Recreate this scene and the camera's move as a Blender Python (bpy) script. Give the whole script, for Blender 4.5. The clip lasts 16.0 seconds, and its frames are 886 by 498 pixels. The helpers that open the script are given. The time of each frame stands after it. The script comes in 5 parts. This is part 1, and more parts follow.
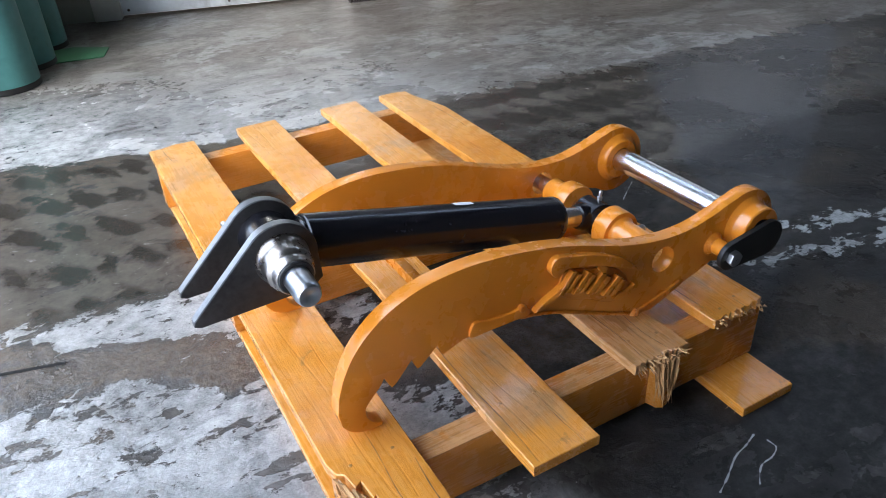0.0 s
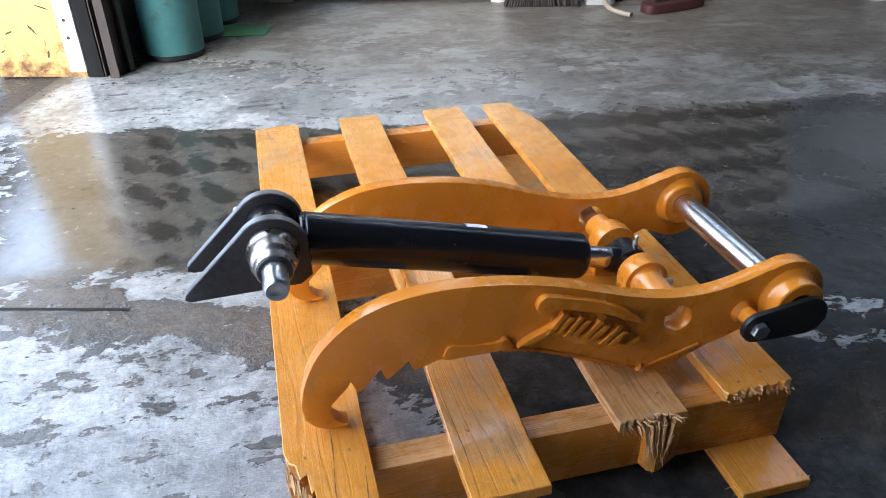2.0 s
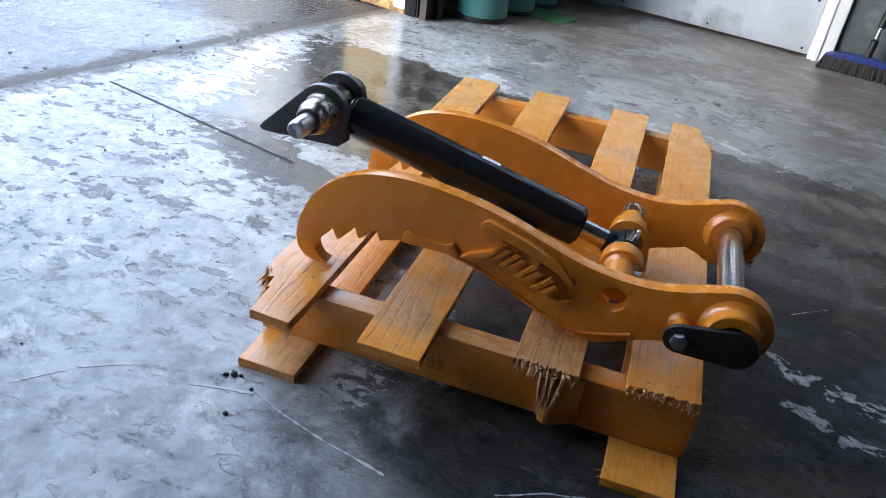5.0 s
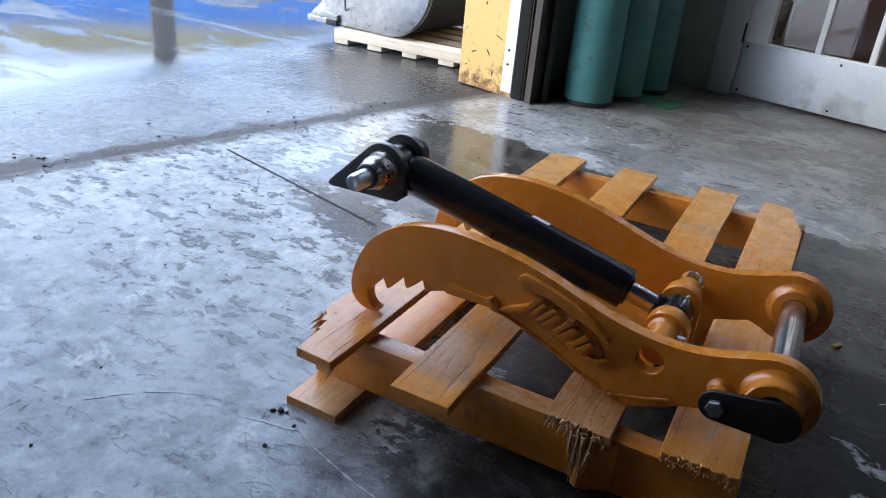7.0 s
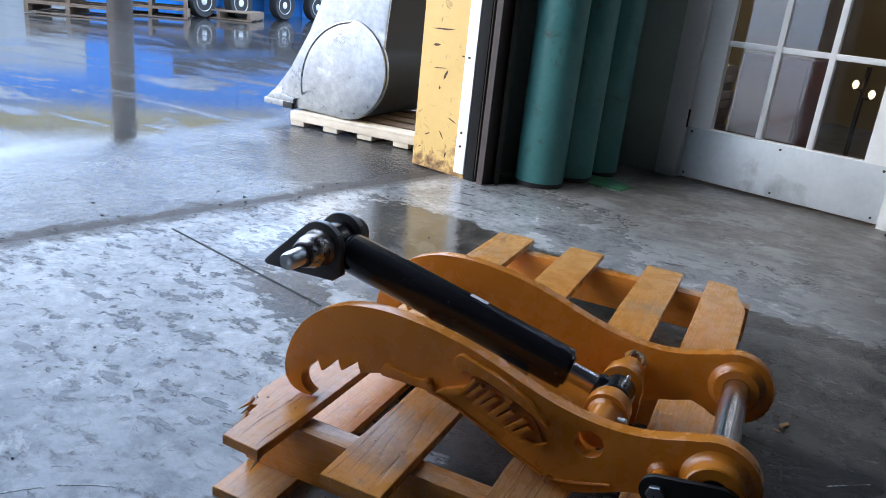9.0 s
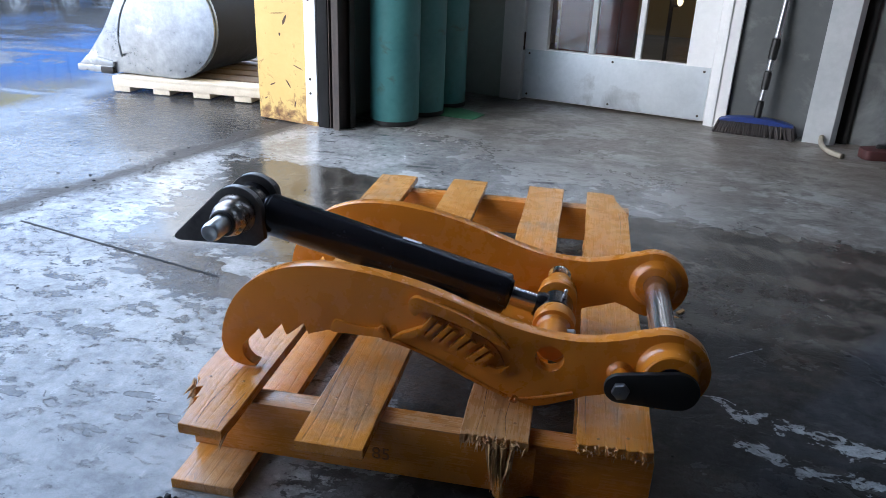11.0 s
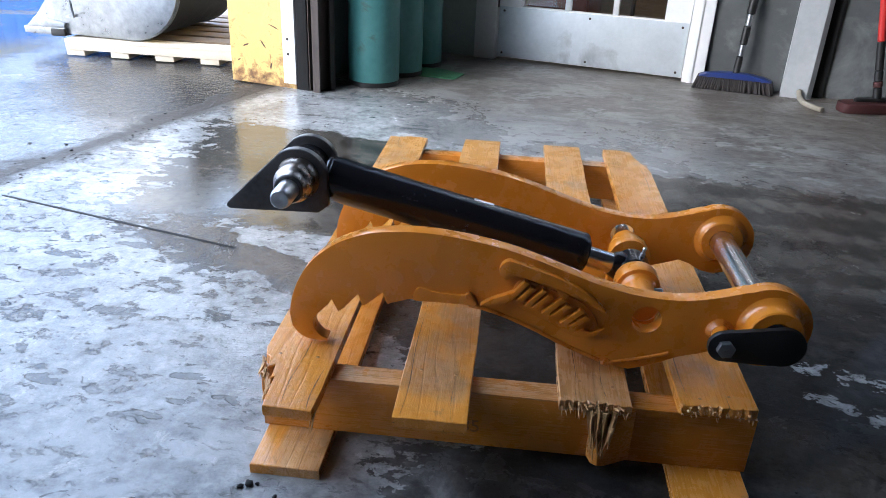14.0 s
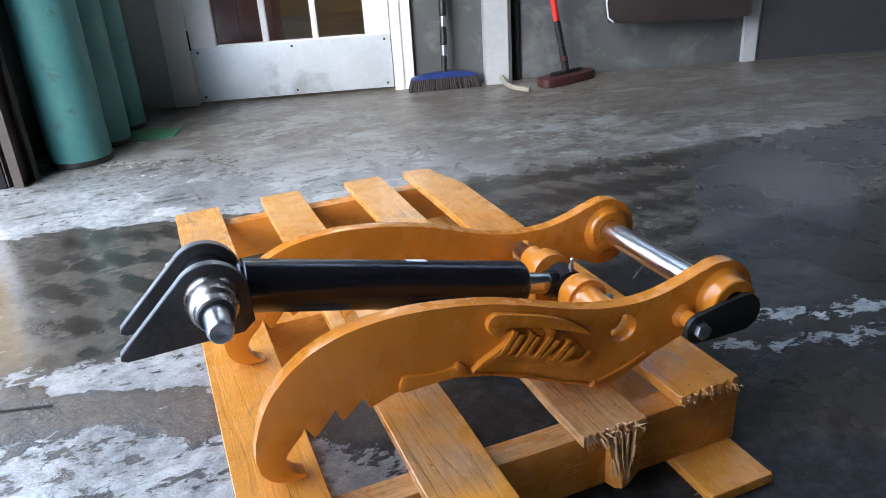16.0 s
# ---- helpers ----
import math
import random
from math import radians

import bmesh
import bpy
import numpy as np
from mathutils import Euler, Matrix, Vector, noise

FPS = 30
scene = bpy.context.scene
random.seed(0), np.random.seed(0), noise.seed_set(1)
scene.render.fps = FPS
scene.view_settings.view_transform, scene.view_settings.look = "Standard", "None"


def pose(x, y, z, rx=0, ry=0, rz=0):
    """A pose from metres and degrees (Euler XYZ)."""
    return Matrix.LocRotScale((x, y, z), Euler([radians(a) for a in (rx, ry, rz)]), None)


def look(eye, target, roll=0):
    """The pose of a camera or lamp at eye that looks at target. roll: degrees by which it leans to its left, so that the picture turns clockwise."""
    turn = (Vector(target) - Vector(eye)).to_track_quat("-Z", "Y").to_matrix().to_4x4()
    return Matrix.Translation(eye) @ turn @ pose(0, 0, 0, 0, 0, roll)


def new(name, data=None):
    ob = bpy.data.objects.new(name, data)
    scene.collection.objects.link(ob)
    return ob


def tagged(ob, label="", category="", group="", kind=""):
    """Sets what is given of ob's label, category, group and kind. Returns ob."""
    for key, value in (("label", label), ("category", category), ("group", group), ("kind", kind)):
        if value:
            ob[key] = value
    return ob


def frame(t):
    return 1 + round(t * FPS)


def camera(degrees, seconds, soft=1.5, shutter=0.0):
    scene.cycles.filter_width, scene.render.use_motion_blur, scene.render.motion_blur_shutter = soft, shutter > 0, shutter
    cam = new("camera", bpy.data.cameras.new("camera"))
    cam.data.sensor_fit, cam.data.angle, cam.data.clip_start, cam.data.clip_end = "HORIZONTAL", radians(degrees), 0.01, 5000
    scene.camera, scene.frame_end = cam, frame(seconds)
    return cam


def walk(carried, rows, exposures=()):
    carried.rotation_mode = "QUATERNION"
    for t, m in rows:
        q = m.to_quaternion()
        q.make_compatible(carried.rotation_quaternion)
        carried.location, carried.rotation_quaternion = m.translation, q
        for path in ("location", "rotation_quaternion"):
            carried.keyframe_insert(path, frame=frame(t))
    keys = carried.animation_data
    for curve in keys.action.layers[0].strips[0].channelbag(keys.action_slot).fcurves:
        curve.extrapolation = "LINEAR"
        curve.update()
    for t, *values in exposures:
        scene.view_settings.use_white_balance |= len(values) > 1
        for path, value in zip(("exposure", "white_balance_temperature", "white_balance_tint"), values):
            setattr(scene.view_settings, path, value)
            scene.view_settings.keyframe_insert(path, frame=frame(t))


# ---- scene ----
cam = camera(61.8, 16.0, soft=0.8)
METRES, EYE, TILT, LEAN, TURN = 1.882, 0.807, 0.0, 0.0, -28.0
ROWS = [
    (0.0, 0.0, 0.0, 0.0, -1.6, -31.89, 2.57),
    (0.5, 0.0296, 0.0121, -0.0001, 1.4, -31.87, 2.65),
    (1.0, 0.0497, 0.0185, 0.0077, 6.83, -32.04, 1.66),
    (1.5, 0.0671, 0.0216, 0.0101, 10.8, -31.97, 0.66),
    (2.0, 0.1114, 0.0164, 0.0097, 13.94, -31.44, 0.84),
    (2.5, 0.1705, 0.0189, 0.0228, 19.83, -31.7, -0.97),
    (3.0, 0.2279, 0.0108, 0.0221, 26.78, -31.94, -2.71),
    (3.5, 0.2826, 0.0049, 0.0201, 33.12, -33.28, -3.4),
    (6.0, 0.4182, 0.0463, -0.0084, 50.22, -28.88, -6.24),
    (6.5, 0.4335, 0.0571, -0.0108, 53.71, -27.51, -5.67),
    (7.0, 0.4564, 0.0651, -0.0089, 56.62, -25.83, -4.82),
    (7.5, 0.4665, 0.0718, -0.0127, 54.3, -22.93, -5.6),
    (8.0, 0.4805, 0.0852, -0.0149, 54.06, -20.23, -5.73),
    (10.5, 0.3932, 0.0672, -0.0104, 45.69, -21.13, -2.46),
    (11.0, 0.4054, 0.0339, -0.0197, 39.09, -22.77, -2.1),
    (11.5, 0.4082, 0.0158, -0.027, 36.94, -24.24, -3.87),
    (12.0, 0.4026, 0.0049, -0.0311, 36.6, -25.26, -4.17),
    (12.5, 0.3759, -0.0086, -0.0345, 34.7, -25.68, -3.37),
    (13.0, 0.3435, -0.0115, -0.0378, 33.54, -25.74, -2.89),
    (13.5, 0.3181, -0.0113, -0.0399, 33.96, -25.65, -2.74),
    (14.0, 0.2984, -0.0108, -0.0384, 33.99, -25.28, -2.34),
    (14.5, 0.2515, -0.0219, -0.0377, 31.32, -24.91, -0.67),
    (15.0, 0.2225, -0.0201, -0.0289, 23.67, -23.7, 0.82),
    (15.5, 0.172, -0.0212, -0.0233, 15.67, -23.46, 2.46),
    (16.0, 0.1001, -0.0078, -0.0319, 5.68, -24.09, 3.54),
]
EXPOSURES = [(0.0, 1.26, 6050, 10), (3.5, 1.24, 5850, 10), (6.0, 0.72, 5750, 10), (7.0, 0.50, 5700, 10), (8.2, 0.36, 5700, 10), (10.5, 0.36, 5600, 10),
             (11.5, 0.94, 5600, 10), (12.5, 1.12, 5700, 10), (13.5, 1.06, 5700, 10), (14.5, 0.86, 5700, 10), (15.0, 0.86, 5700, 10), (15.5, 1.14, 5750, 10), (16.0, 1.25, 5800, 10)]
PATH = [(t, pose(0, 0, EYE, TILT, LEAN, TURN) @ pose(METRES * x, METRES * y, METRES * z, 90 + pitch, roll, yaw)) for t, x, y, z, yaw, pitch, roll in ROWS]
PATH += [(3.7, look((0.517, -0.264, 0.835), (0.357, 1.400, -0.264), 4.6)), (5.8, look((0.722, -0.298, 0.798), (0.193, 1.365, -0.179), 7.6)),
         (8.2, look((0.883, -0.280, 0.779), (0.112, 1.445, 0.124), 6.2)), (10.3, look((0.724, -0.223, 0.789), (0.077, 1.533, 0.083), 4.8))]
walk(cam, sorted(PATH, key=lambda row: row[0]), exposures=EXPOSURES)

# ---------------- world, sun, exposure ----------------
world = bpy.data.worlds.new("overcast_sky")
scene.world = world
world.use_nodes = True
wn, wl = world.node_tree.nodes, world.node_tree.links
wn.clear()
w_out = wn.new("ShaderNodeOutputWorld")
w_bg = wn.new("ShaderNodeBackground")
w_sky = wn.new("ShaderNodeTexSky")
w_sky.sky_type = "NISHITA"
w_sky.sun_disc = False
w_sky.sun_elevation = radians(30)
w_sky.sun_rotation = radians(232)
w_sky.air_density = 1.6
w_sky.dust_density = 6.0
w_mix = wn.new("ShaderNodeMixRGB")
w_mix.inputs[0].default_value = 0.72
w_cloud = wn.new("ShaderNodeTexNoise")
w_cloud.inputs["Scale"].default_value = 2.2
w_cloud.inputs["Detail"].default_value = 5
w_ramp = wn.new("ShaderNodeValToRGB")
w_ramp.color_ramp.elements[0].position = 0.3
w_ramp.color_ramp.elements[0].color = (6.6, 8.0, 10.4, 1)
w_ramp.color_ramp.elements[1].position = 0.75
w_ramp.color_ramp.elements[1].color = (10.4, 12.2, 15.0, 1)
wl.new(w_cloud.outputs["Fac"], w_ramp.inputs[0])
wl.new(w_sky.outputs[0], w_mix.inputs[1])
wl.new(w_ramp.outputs[0], w_mix.inputs[2])
wl.new(w_mix.outputs[0], w_bg.inputs[0])
w_bg.inputs[1].default_value = 0.3
wl.new(w_bg.outputs[0], w_out.inputs[0])

sun_data = bpy.data.lights.new("sun", "SUN")
sun_data.energy = 1.0
sun_data.angle = radians(35)
sun_data.color = (1.0, 0.97, 0.93)
sun = new("sun", sun_data)
sun.matrix_world = look((-7.9, -6.1, 5.8), (0, 0, 0))

# ---------------- building axes ----------------
# u runs along the back wall, v towards it; the origin is the inner corner of the yellow jamb.
B = pose(-0.406, 2.70, 0, 0, 0, -17)


# ---------------- materials ----------------
def material(name):
    m = bpy.data.materials.new(name)
    m.use_nodes = True
    return m, m.node_tree.nodes, m.node_tree.links, m.node_tree.nodes["Principled BSDF"]


def coords(n, l, scale=(1, 1, 1), shuffle=False, world_space=False):
    tc = n.new("ShaderNodeTexCoord")
    mp = n.new("ShaderNodeMapping")
    mp.inputs["Scale"].default_value = scale
    if world_space:
        geo = n.new("ShaderNodeNewGeometry")
        l.new(geo.outputs["Position"], mp.inputs[0])
    else:
        l.new(tc.outputs["Object"], mp.inputs[0])
    if shuffle:
        oi = n.new("ShaderNodeObjectInfo")
        mul = n.new("ShaderNodeMath")
        mul.operation = "MULTIPLY"
        mul.inputs[1].default_value = 37.0
        l.new(oi.outputs["Random"], mul.inputs[0])
        comb = n.new("ShaderNodeCombineXYZ")
        for k in range(3):
            l.new(mul.outputs[0], comb.inputs[k])
        l.new(comb.outputs[0], mp.inputs["Location"])
    return mp.outputs[0]


def tex_noise(n, l, vec, scale, detail=4, rough=0.6, distort=0.0):
    t = n.new("ShaderNodeTexNoise")
    t.inputs["Scale"].default_value = scale
    t.inputs["Detail"].default_value = detail
    t.inputs["Roughness"].default_value = rough
    t.inputs["Distortion"].default_value = distort
    l.new(vec, t.inputs["Vector"])
    return t.outputs["Fac"]


def ramp(n, l, fac, stops):
    r = n.new("ShaderNodeValToRGB")
    els = r.color_ramp.elements
    while len(els) < len(stops):
        els.new(0.5)
    for e, (p, c) in zip(els, stops):
        e.position = p
        e.color = (c, c, c, 1) if isinstance(c, (int, float)) else (*c, 1)
    l.new(fac, r.inputs[0])
    return r.outputs[0]


def mix(n, l, fac, a, b, mode="MIX"):
    m = n.new("ShaderNodeMixRGB")
    m.blend_type = mode
    for k, v in ((0, fac), (1, a), (2, b)):
        if isinstance(v, (int, float)):
            m.inputs[k].default_value = v if k == 0 else (v, v, v, 1)
        elif isinstance(v, tuple):
            m.inputs[k].default_value = (*v, 1)
        else:
            l.new(v, m.inputs[k])
    return m.outputs[0]


def maths(n, l, op, a, b=0.0, clamp=False):
    m = n.new("ShaderNodeMath")
    m.operation = op
    m.use_clamp = clamp
    for k, v in ((0, a), (1, b)):
        if isinstance(v, (int, float)):
            m.inputs[k].default_value = v
        else:
            l.new(v, m.inputs[k])
    return m.outputs[0]


def bump(n, l, bsdf, height, strength=0.3, dist=0.002):
    b = n.new("ShaderNodeBump")
    b.inputs["Strength"].default_value = strength
    b.inputs["Distance"].default_value = dist
    l.new(height, b.inputs["Height"])
    l.new(b.outputs[0], bsdf.inputs["Normal"])


def speckled(name, dark, light, scale=8, rough=(0.4, 0.7), metal=0.0, relief=0.15, dist=0.001, coat=0.0, stain=None, stain_at=(0.62, 0.7), stain_scale=14):
    """Paint, metal or plastic with grain at two scales, and stains."""
    m, n, l, p = material(name)
    v = coords(n, l)
    a = tex_noise(n, l, v, scale, 6)
    b = tex_noise(n, l, v, scale * 9, 3)
    f = mix(n, l, 0.35, a, b)
    col = ramp(n, l, f, [(0.3, dark), (0.7, light)])
    if stain:
        s = ramp(n, l, tex_noise(n, l, v, stain_scale, 5, 0.65, 0.4), [(stain_at[0], 0.0), (stain_at[1], 1.0)])
        col = mix(n, l, s, col, stain)
    l.new(col, p.inputs["Base Color"])
    l.new(ramp(n, l, f, [(0.3, rough[0]), (0.7, rough[1])]), p.inputs["Roughness"])
    p.inputs["Metallic"].default_value = metal
    p.inputs["Coat Weight"].default_value = coat
    p.inputs["Coat Roughness"].default_value = 0.12
    if relief:
        bump(n, l, p, f, relief, dist)
    return m


def pallet_wood(name, raw=0.35, along_x=False):
    """Sawn softwood under thin orange overspray: long wandering grain, bare weathered stretches, dusty ends, bruises."""
    m, n, l, p = material(name)
    v = coords(n, l, (1, 1, 1), shuffle=True)
    place = n.new("ShaderNodeTexCoord")
    at = n.new("ShaderNodeSeparateXYZ")
    l.new(place.outputs["Object"], at.inputs[0])
    if along_x:
        turn = n.new("ShaderNodeMapping")
        turn.inputs["Rotation"].default_value = (0, 0, radians(90))
        l.new(v, turn.inputs[0])
        v = turn.outputs[0]

    def drawn(sx, sy, scale, detail, rough=0.6, distort=0.0):
        mp = n.new("ShaderNodeMapping")
        mp.inputs["Scale"].default_value = (sx, sy, sx)
        l.new(v, mp.inputs[0])
        return tex_noise(n, l, mp.outputs[0], scale, detail, rough, distort)

    def mul(a, b):
        return maths(n, l, "MULTIPLY", a, b)

    def add(a, b):
        return maths(n, l, "ADD", a, b)
    grain = drawn(7, 0.8, 5, 6, 0.62, 1.2)
    fibre = drawn(120, 5, 3, 4, 0.7)
    cloud = tex_noise(n, l, v, 5.0, 6, 0.62, 0.4)
    blots = tex_noise(n, l, v, 21, 6, 0.68, 0.6)
    # growth rings: lines that wander along the plank, close together here and wide there
    rings = n.new("ShaderNodeTexWave")
    rings.bands_direction = "X"
    rings.inputs["Scale"].default_value = 13.0
    rings.inputs["Distortion"].default_value = 22.0
    rings.inputs["Detail"].default_value = 4.0
    rings.inputs["Detail Scale"].default_value = 0.45
    rings.inputs["Detail Roughness"].default_value = 0.62
    flat = n.new("ShaderNodeMapping")
    flat.inputs["Scale"].default_value = (1.0, 0.11, 1.0)
    l.new(v, flat.inputs[0])
    l.new(flat.outputs[0], rings.inputs["Vector"])
    line = ramp(n, l, rings.outputs["Fac"], [(0.0, 1.0), (0.03, 0.6), (0.09, 0.0)])
    g = mix(n, l, 0.35, grain, fibre)
    paint = ramp(n, l, mix(n, l, 0.45, cloud, g), [(0.32, (0.47, 0.172, 0.021)), (0.5, (0.615, 0.250, 0.034)), (0.68, (0.70, 0.315, 0.064))])
    bare = ramp(n, l, mix(n, l, 0.3, g, cloud), [(0.33, (0.27, 0.130, 0.050)), (0.5, (0.45, 0.232, 0.090)), (0.66, (0.59, 0.335, 0.145))])
    paint = mix(n, l, mul(line, 0.09), paint, (0.30, 0.105, 0.014))
    bare = mix(n, l, mul(line, 0.30), bare, (0.150, 0.072, 0.028))
    # where the paint never reached or has gone: patches, and the trodden stretch behind the front ends
    wear = add(cloud, mul(add(grain, -0.5), 0.35))
    if not along_x:
        near = ramp(n, l, at.outputs[1], [(0.515, 0.0), (0.575, 0.17), (0.80, 0.17), (1.0, 0.03)])
        inner = mul(ramp(n, l, at.outputs[0], [(0.30, 0.0), (0.34, 1.0)]), ramp(n, l, at.outputs[0], [(0.70, 1.0), (0.74, 0.25)]))
        wear = add(wear, mul(near, inner))
        ends = ramp(n, l, maths(n, l, "SUBTRACT", at.outputs[1], 1.0), [(0.42, 0.0), (0.62, 0.05), (0.72, 0.07)])
        wear = add(wear, ends)
        dust = ramp(n, l, add(maths(n, l, "SUBTRACT", at.outputs[1], 1.0), mul(add(cloud, -0.5), 0.6)), [(0.25, 0.0), (0.60, 0.5)])
        paint = mix(n, l, dust, paint, (0.64, 0.37, 0.135))
        tip = ramp(n, l, at.outputs[1], [(0.48, 0.09), (0.60, 0.08), (0.66, 0.0)])
        wear = add(wear, mul(tip, ramp(n, l, at.outputs[0], [(0.26, 1.0), (0.30, 0.0)])))
    else:
        wear = add(wear, ramp(n, l, at.outputs[2], [(0.1070, 0.0), (0.1084, 0.22)]))
        paint = mix(n, l, 0.35, paint, (0.52, 0.165, 0.022))
    gone = ramp(n, l, wear, [(0.70 - raw * 0.3, 0.0), (0.80 - raw * 0.25, 0.92)])
    col = mix(n, l, gone, paint, bare)
    # grey, damp stains and bruises
    damp = ramp(n, l, tex_noise(n, l, v, 9, 6, 0.66, 0.8), [(0.54, 0.0), (0.70, 0.55)])
    col = mix(n, l, mul(damp, add(mul(gone, 0.7), 0.22)), col, (0.16, 0.100, 0.052))
    spot = ramp(n, l, blots, [(0.63, 0.0), (0.70, 0.7)])
    col = mix(n, l, mul(spot, 0.7), col, (0.14, 0.070, 0.028))
    # a few long checks
    check = drawn(30, 0.55, 2.2, 3, 0.5, 1.2)
    ck = ramp(n, l, check, [(0.235, 1.0), (0.26, 0.0)])
    if along_x:
        ck = mul(ck, 0.2)
    col = mix(n, l, mul(ck, 0.8), col, (0.055, 0.028, 0.012))
    l.new(col, p.inputs["Base Color"])
    l.new(ramp(n, l, add(mul(blots, 0.6), mul(fibre, 0.4)), [(0.35, 0.17), (0.65, 0.38)]), p.inputs["Roughness"])
    p.inputs["Coat Weight"].default_value = 0.35
    p.inputs["Coat Roughness"].default_value = 0.16
    hgt = add(add(mul(line, -0.16), mul(fibre, 0.32)), add(mul(blots, 0.75), mul(ck, -0.9)))
    bump(n, l, p, hgt, 0.55, 0.0026)
    return m


def wet_concrete(name, outdoor):
    """Worn, wet workshop concrete: bare grey, pale scoured skin, dark soaked areas, tyre prints, film of water."""
    m, n, l, p = material(name)
    v = coords(n, l, world_space=True)
    big = tex_noise(n, l, v, 1.1, 4, 0.55, 0.3)
    mid = tex_noise(n, l, v, 5.5, 7, 0.68, 0.6)
    fine = tex_noise(n, l, v, 34, 6, 0.7)
    grit = tex_noise(n, l, v, 260, 3, 0.7)
    sep = n.new("ShaderNodeSeparateXYZ")
    l.new(v, sep.inputs[0])
    X, Y = sep.outputs[0], sep.outputs[1]
    if outdoor:
        col = ramp(n, l, mix(n, l, 0.4, mid, fine), [(0.36, (0.055, 0.054, 0.051)), (0.5, (0.12, 0.118, 0.112)), (0.64, (0.27, 0.264, 0.252))])
        pool = ramp(n, l, maths(n, l, "ADD", big, maths(n, l, "MULTIPLY", fine, 0.12)), [(0.46, 0.0), (0.55, 1.0)])
        far_out = ramp(n, l, maths(n, l, "MULTIPLY", X, -0.1), [(0.145, 0.0), (0.19, 0.88)])
        wide = n.new("ShaderNodeMapping")
        wide.inputs["Rotation"].default_value = (0, 0, radians(-40))
        wide.inputs["Scale"].default_value = (0.5, 1.6, 1.0)
        l.new(v, wide.inputs[0])
        far_out = maths(n, l, "MULTIPLY", far_out, ramp(n, l, tex_noise(n, l, wide.outputs[0], 1.5, 7, 0.66, 0.8), [(0.40, 0.55), (0.48, 1.0)]))
        pool = maths(n, l, "MAXIMUM", pool, maths(n, l, "MULTIPLY", far_out, ramp(n, l, mid, [(0.36, 0.35), (0.5, 1.0)])))
        rough = mix(n, l, pool, ramp(n, l, fine, [(0.3, 0.05), (0.7, 0.12)]), ramp(n, l, fine, [(0.3, 0.03), (0.7, 0.07)]))
        ripple = tex_noise(n, l, v, 48, 2, 0.5, 0.6)
        h = mix(n, l, maths(n, l, "MULTIPLY", pool, 0.40), mix(n, l, 0.2, mix(n, l, 0.7, fine, ripple), grit), 0.5)
        h = mix(n, l, maths(n, l, "MULTIPLY", far_out, 1.06, True), h, 0.5)
        rough = mix(n, l, far_out, rough, maths(n, l, "MULTIPLY", rough, 0.45))
        col = mix(n, l, maths(n, l, "MULTIPLY", far_out, 0.85), col, ramp(n, l, fine, [(0.3, (0.022, 0.022, 0.022)), (0.7, (0.06, 0.059, 0.057))]))
        # aggregate that stands out of the film of water
        stone = maths(n, l, "MULTIPLY", ramp(n, l, mix(n, l, 0.45, tex_noise(n, l, v, 62, 3, 0.6, 0.8), mid), [(0.50, 0.0), (0.56, 1.0)]), maths(n, l, "SUBTRACT", 1.0, far_out))
        rough = mix(n, l, maths(n, l, "MULTIPLY", stone, 0.8), rough, 0.42)
        col = mix(n, l, maths(n, l, "MULTIPLY", stone, 0.6), col, (0.040, 0.039, 0.038))
        # worn holds the dark reflection of bucket and pallet, put into the colour
        gone = maths(n, l, "ADD", maths(n, l, "POWER", maths(n, l, "ADD", X, 0.95), 2.0), maths(n, l, "POWER", maths(n, l, "SUBTRACT", Y, 2.62), 2.0))
        worn = ramp(n, l, maths(n, l, "ADD", gone, maths(n, l, "MULTIPLY", maths(n, l, "SUBTRACT", mid, 0.5), 0.5)), [(0.20, 1.0), (0.50, 0.0)])
        col = mix(n, l, maths(n, l, "MULTIPLY", worn, 0.85), col, ramp(n, l, mix(n, l, 0.5, fine, grit), [(0.36, (0.016, 0.015, 0.014)), (0.64, (0.070, 0.064, 0.057))]))
        rough = mix(n, l, worn, rough, ramp(n, l, ripple, [(0.40, 0.08), (0.60, 0.20)]))
        h = mix(n, l, worn, h, maths(n, l, "MULTIPLY", mix(n, l, 0.3, ripple, fine), 0.7))
        uu = maths(n, l, "SUBTRACT", maths(n, l, "MULTIPLY", maths(n, l, "ADD", X, 0.406), 0.956), maths(n, l, "MULTIPLY", maths(n, l, "SUBTRACT", Y, 2.70), 0.292))
        uu = maths(n, l, "ADD", uu, maths(n, l, "MULTIPLY", maths(n, l, "SUBTRACT", mid, 0.5), 0.35))
        edge = ramp(n, l, maths(n, l, "ADD", uu, 1.0), [(0.76, 0.0), (0.82, 0.95)])
        col = mix(n, l, edge, col, ramp(n, l, mix(n, l, 0.5, fine, grit), [(0.3, (0.034, 0.029, 0.024)), (0.7, (0.105, 0.092, 0.078))]))
        rough = mix(n, l, edge, rough, 0.50)
        l.new(maths(n, l, "SUBTRACT", 0.5, maths(n, l, "MAXIMUM", maths(n, l, "MULTIPLY", edge, 0.42), maths(n, l, "MULTIPLY", worn, 0.40))), p.inputs["Specular IOR Level"])
        l.new(col, p.inputs["Base Color"])
        l.new(rough, p.inputs["Roughness"])
        p.inputs["IOR"].default_value = 1.55
        bump(n, l, p, h, 0.7, 0.0085)
        return m
    # grain of the trowel runs along the wall: noise drawn out that way
    drawn = n.new("ShaderNodeMapping")
    drawn.inputs["Rotation"].default_value = (0, 0, radians(17))
    drawn.inputs["Scale"].default_value = (0.66, 1.0, 1.0)
    l.new(v, drawn.inputs[0])
    dv = drawn.outputs[0]

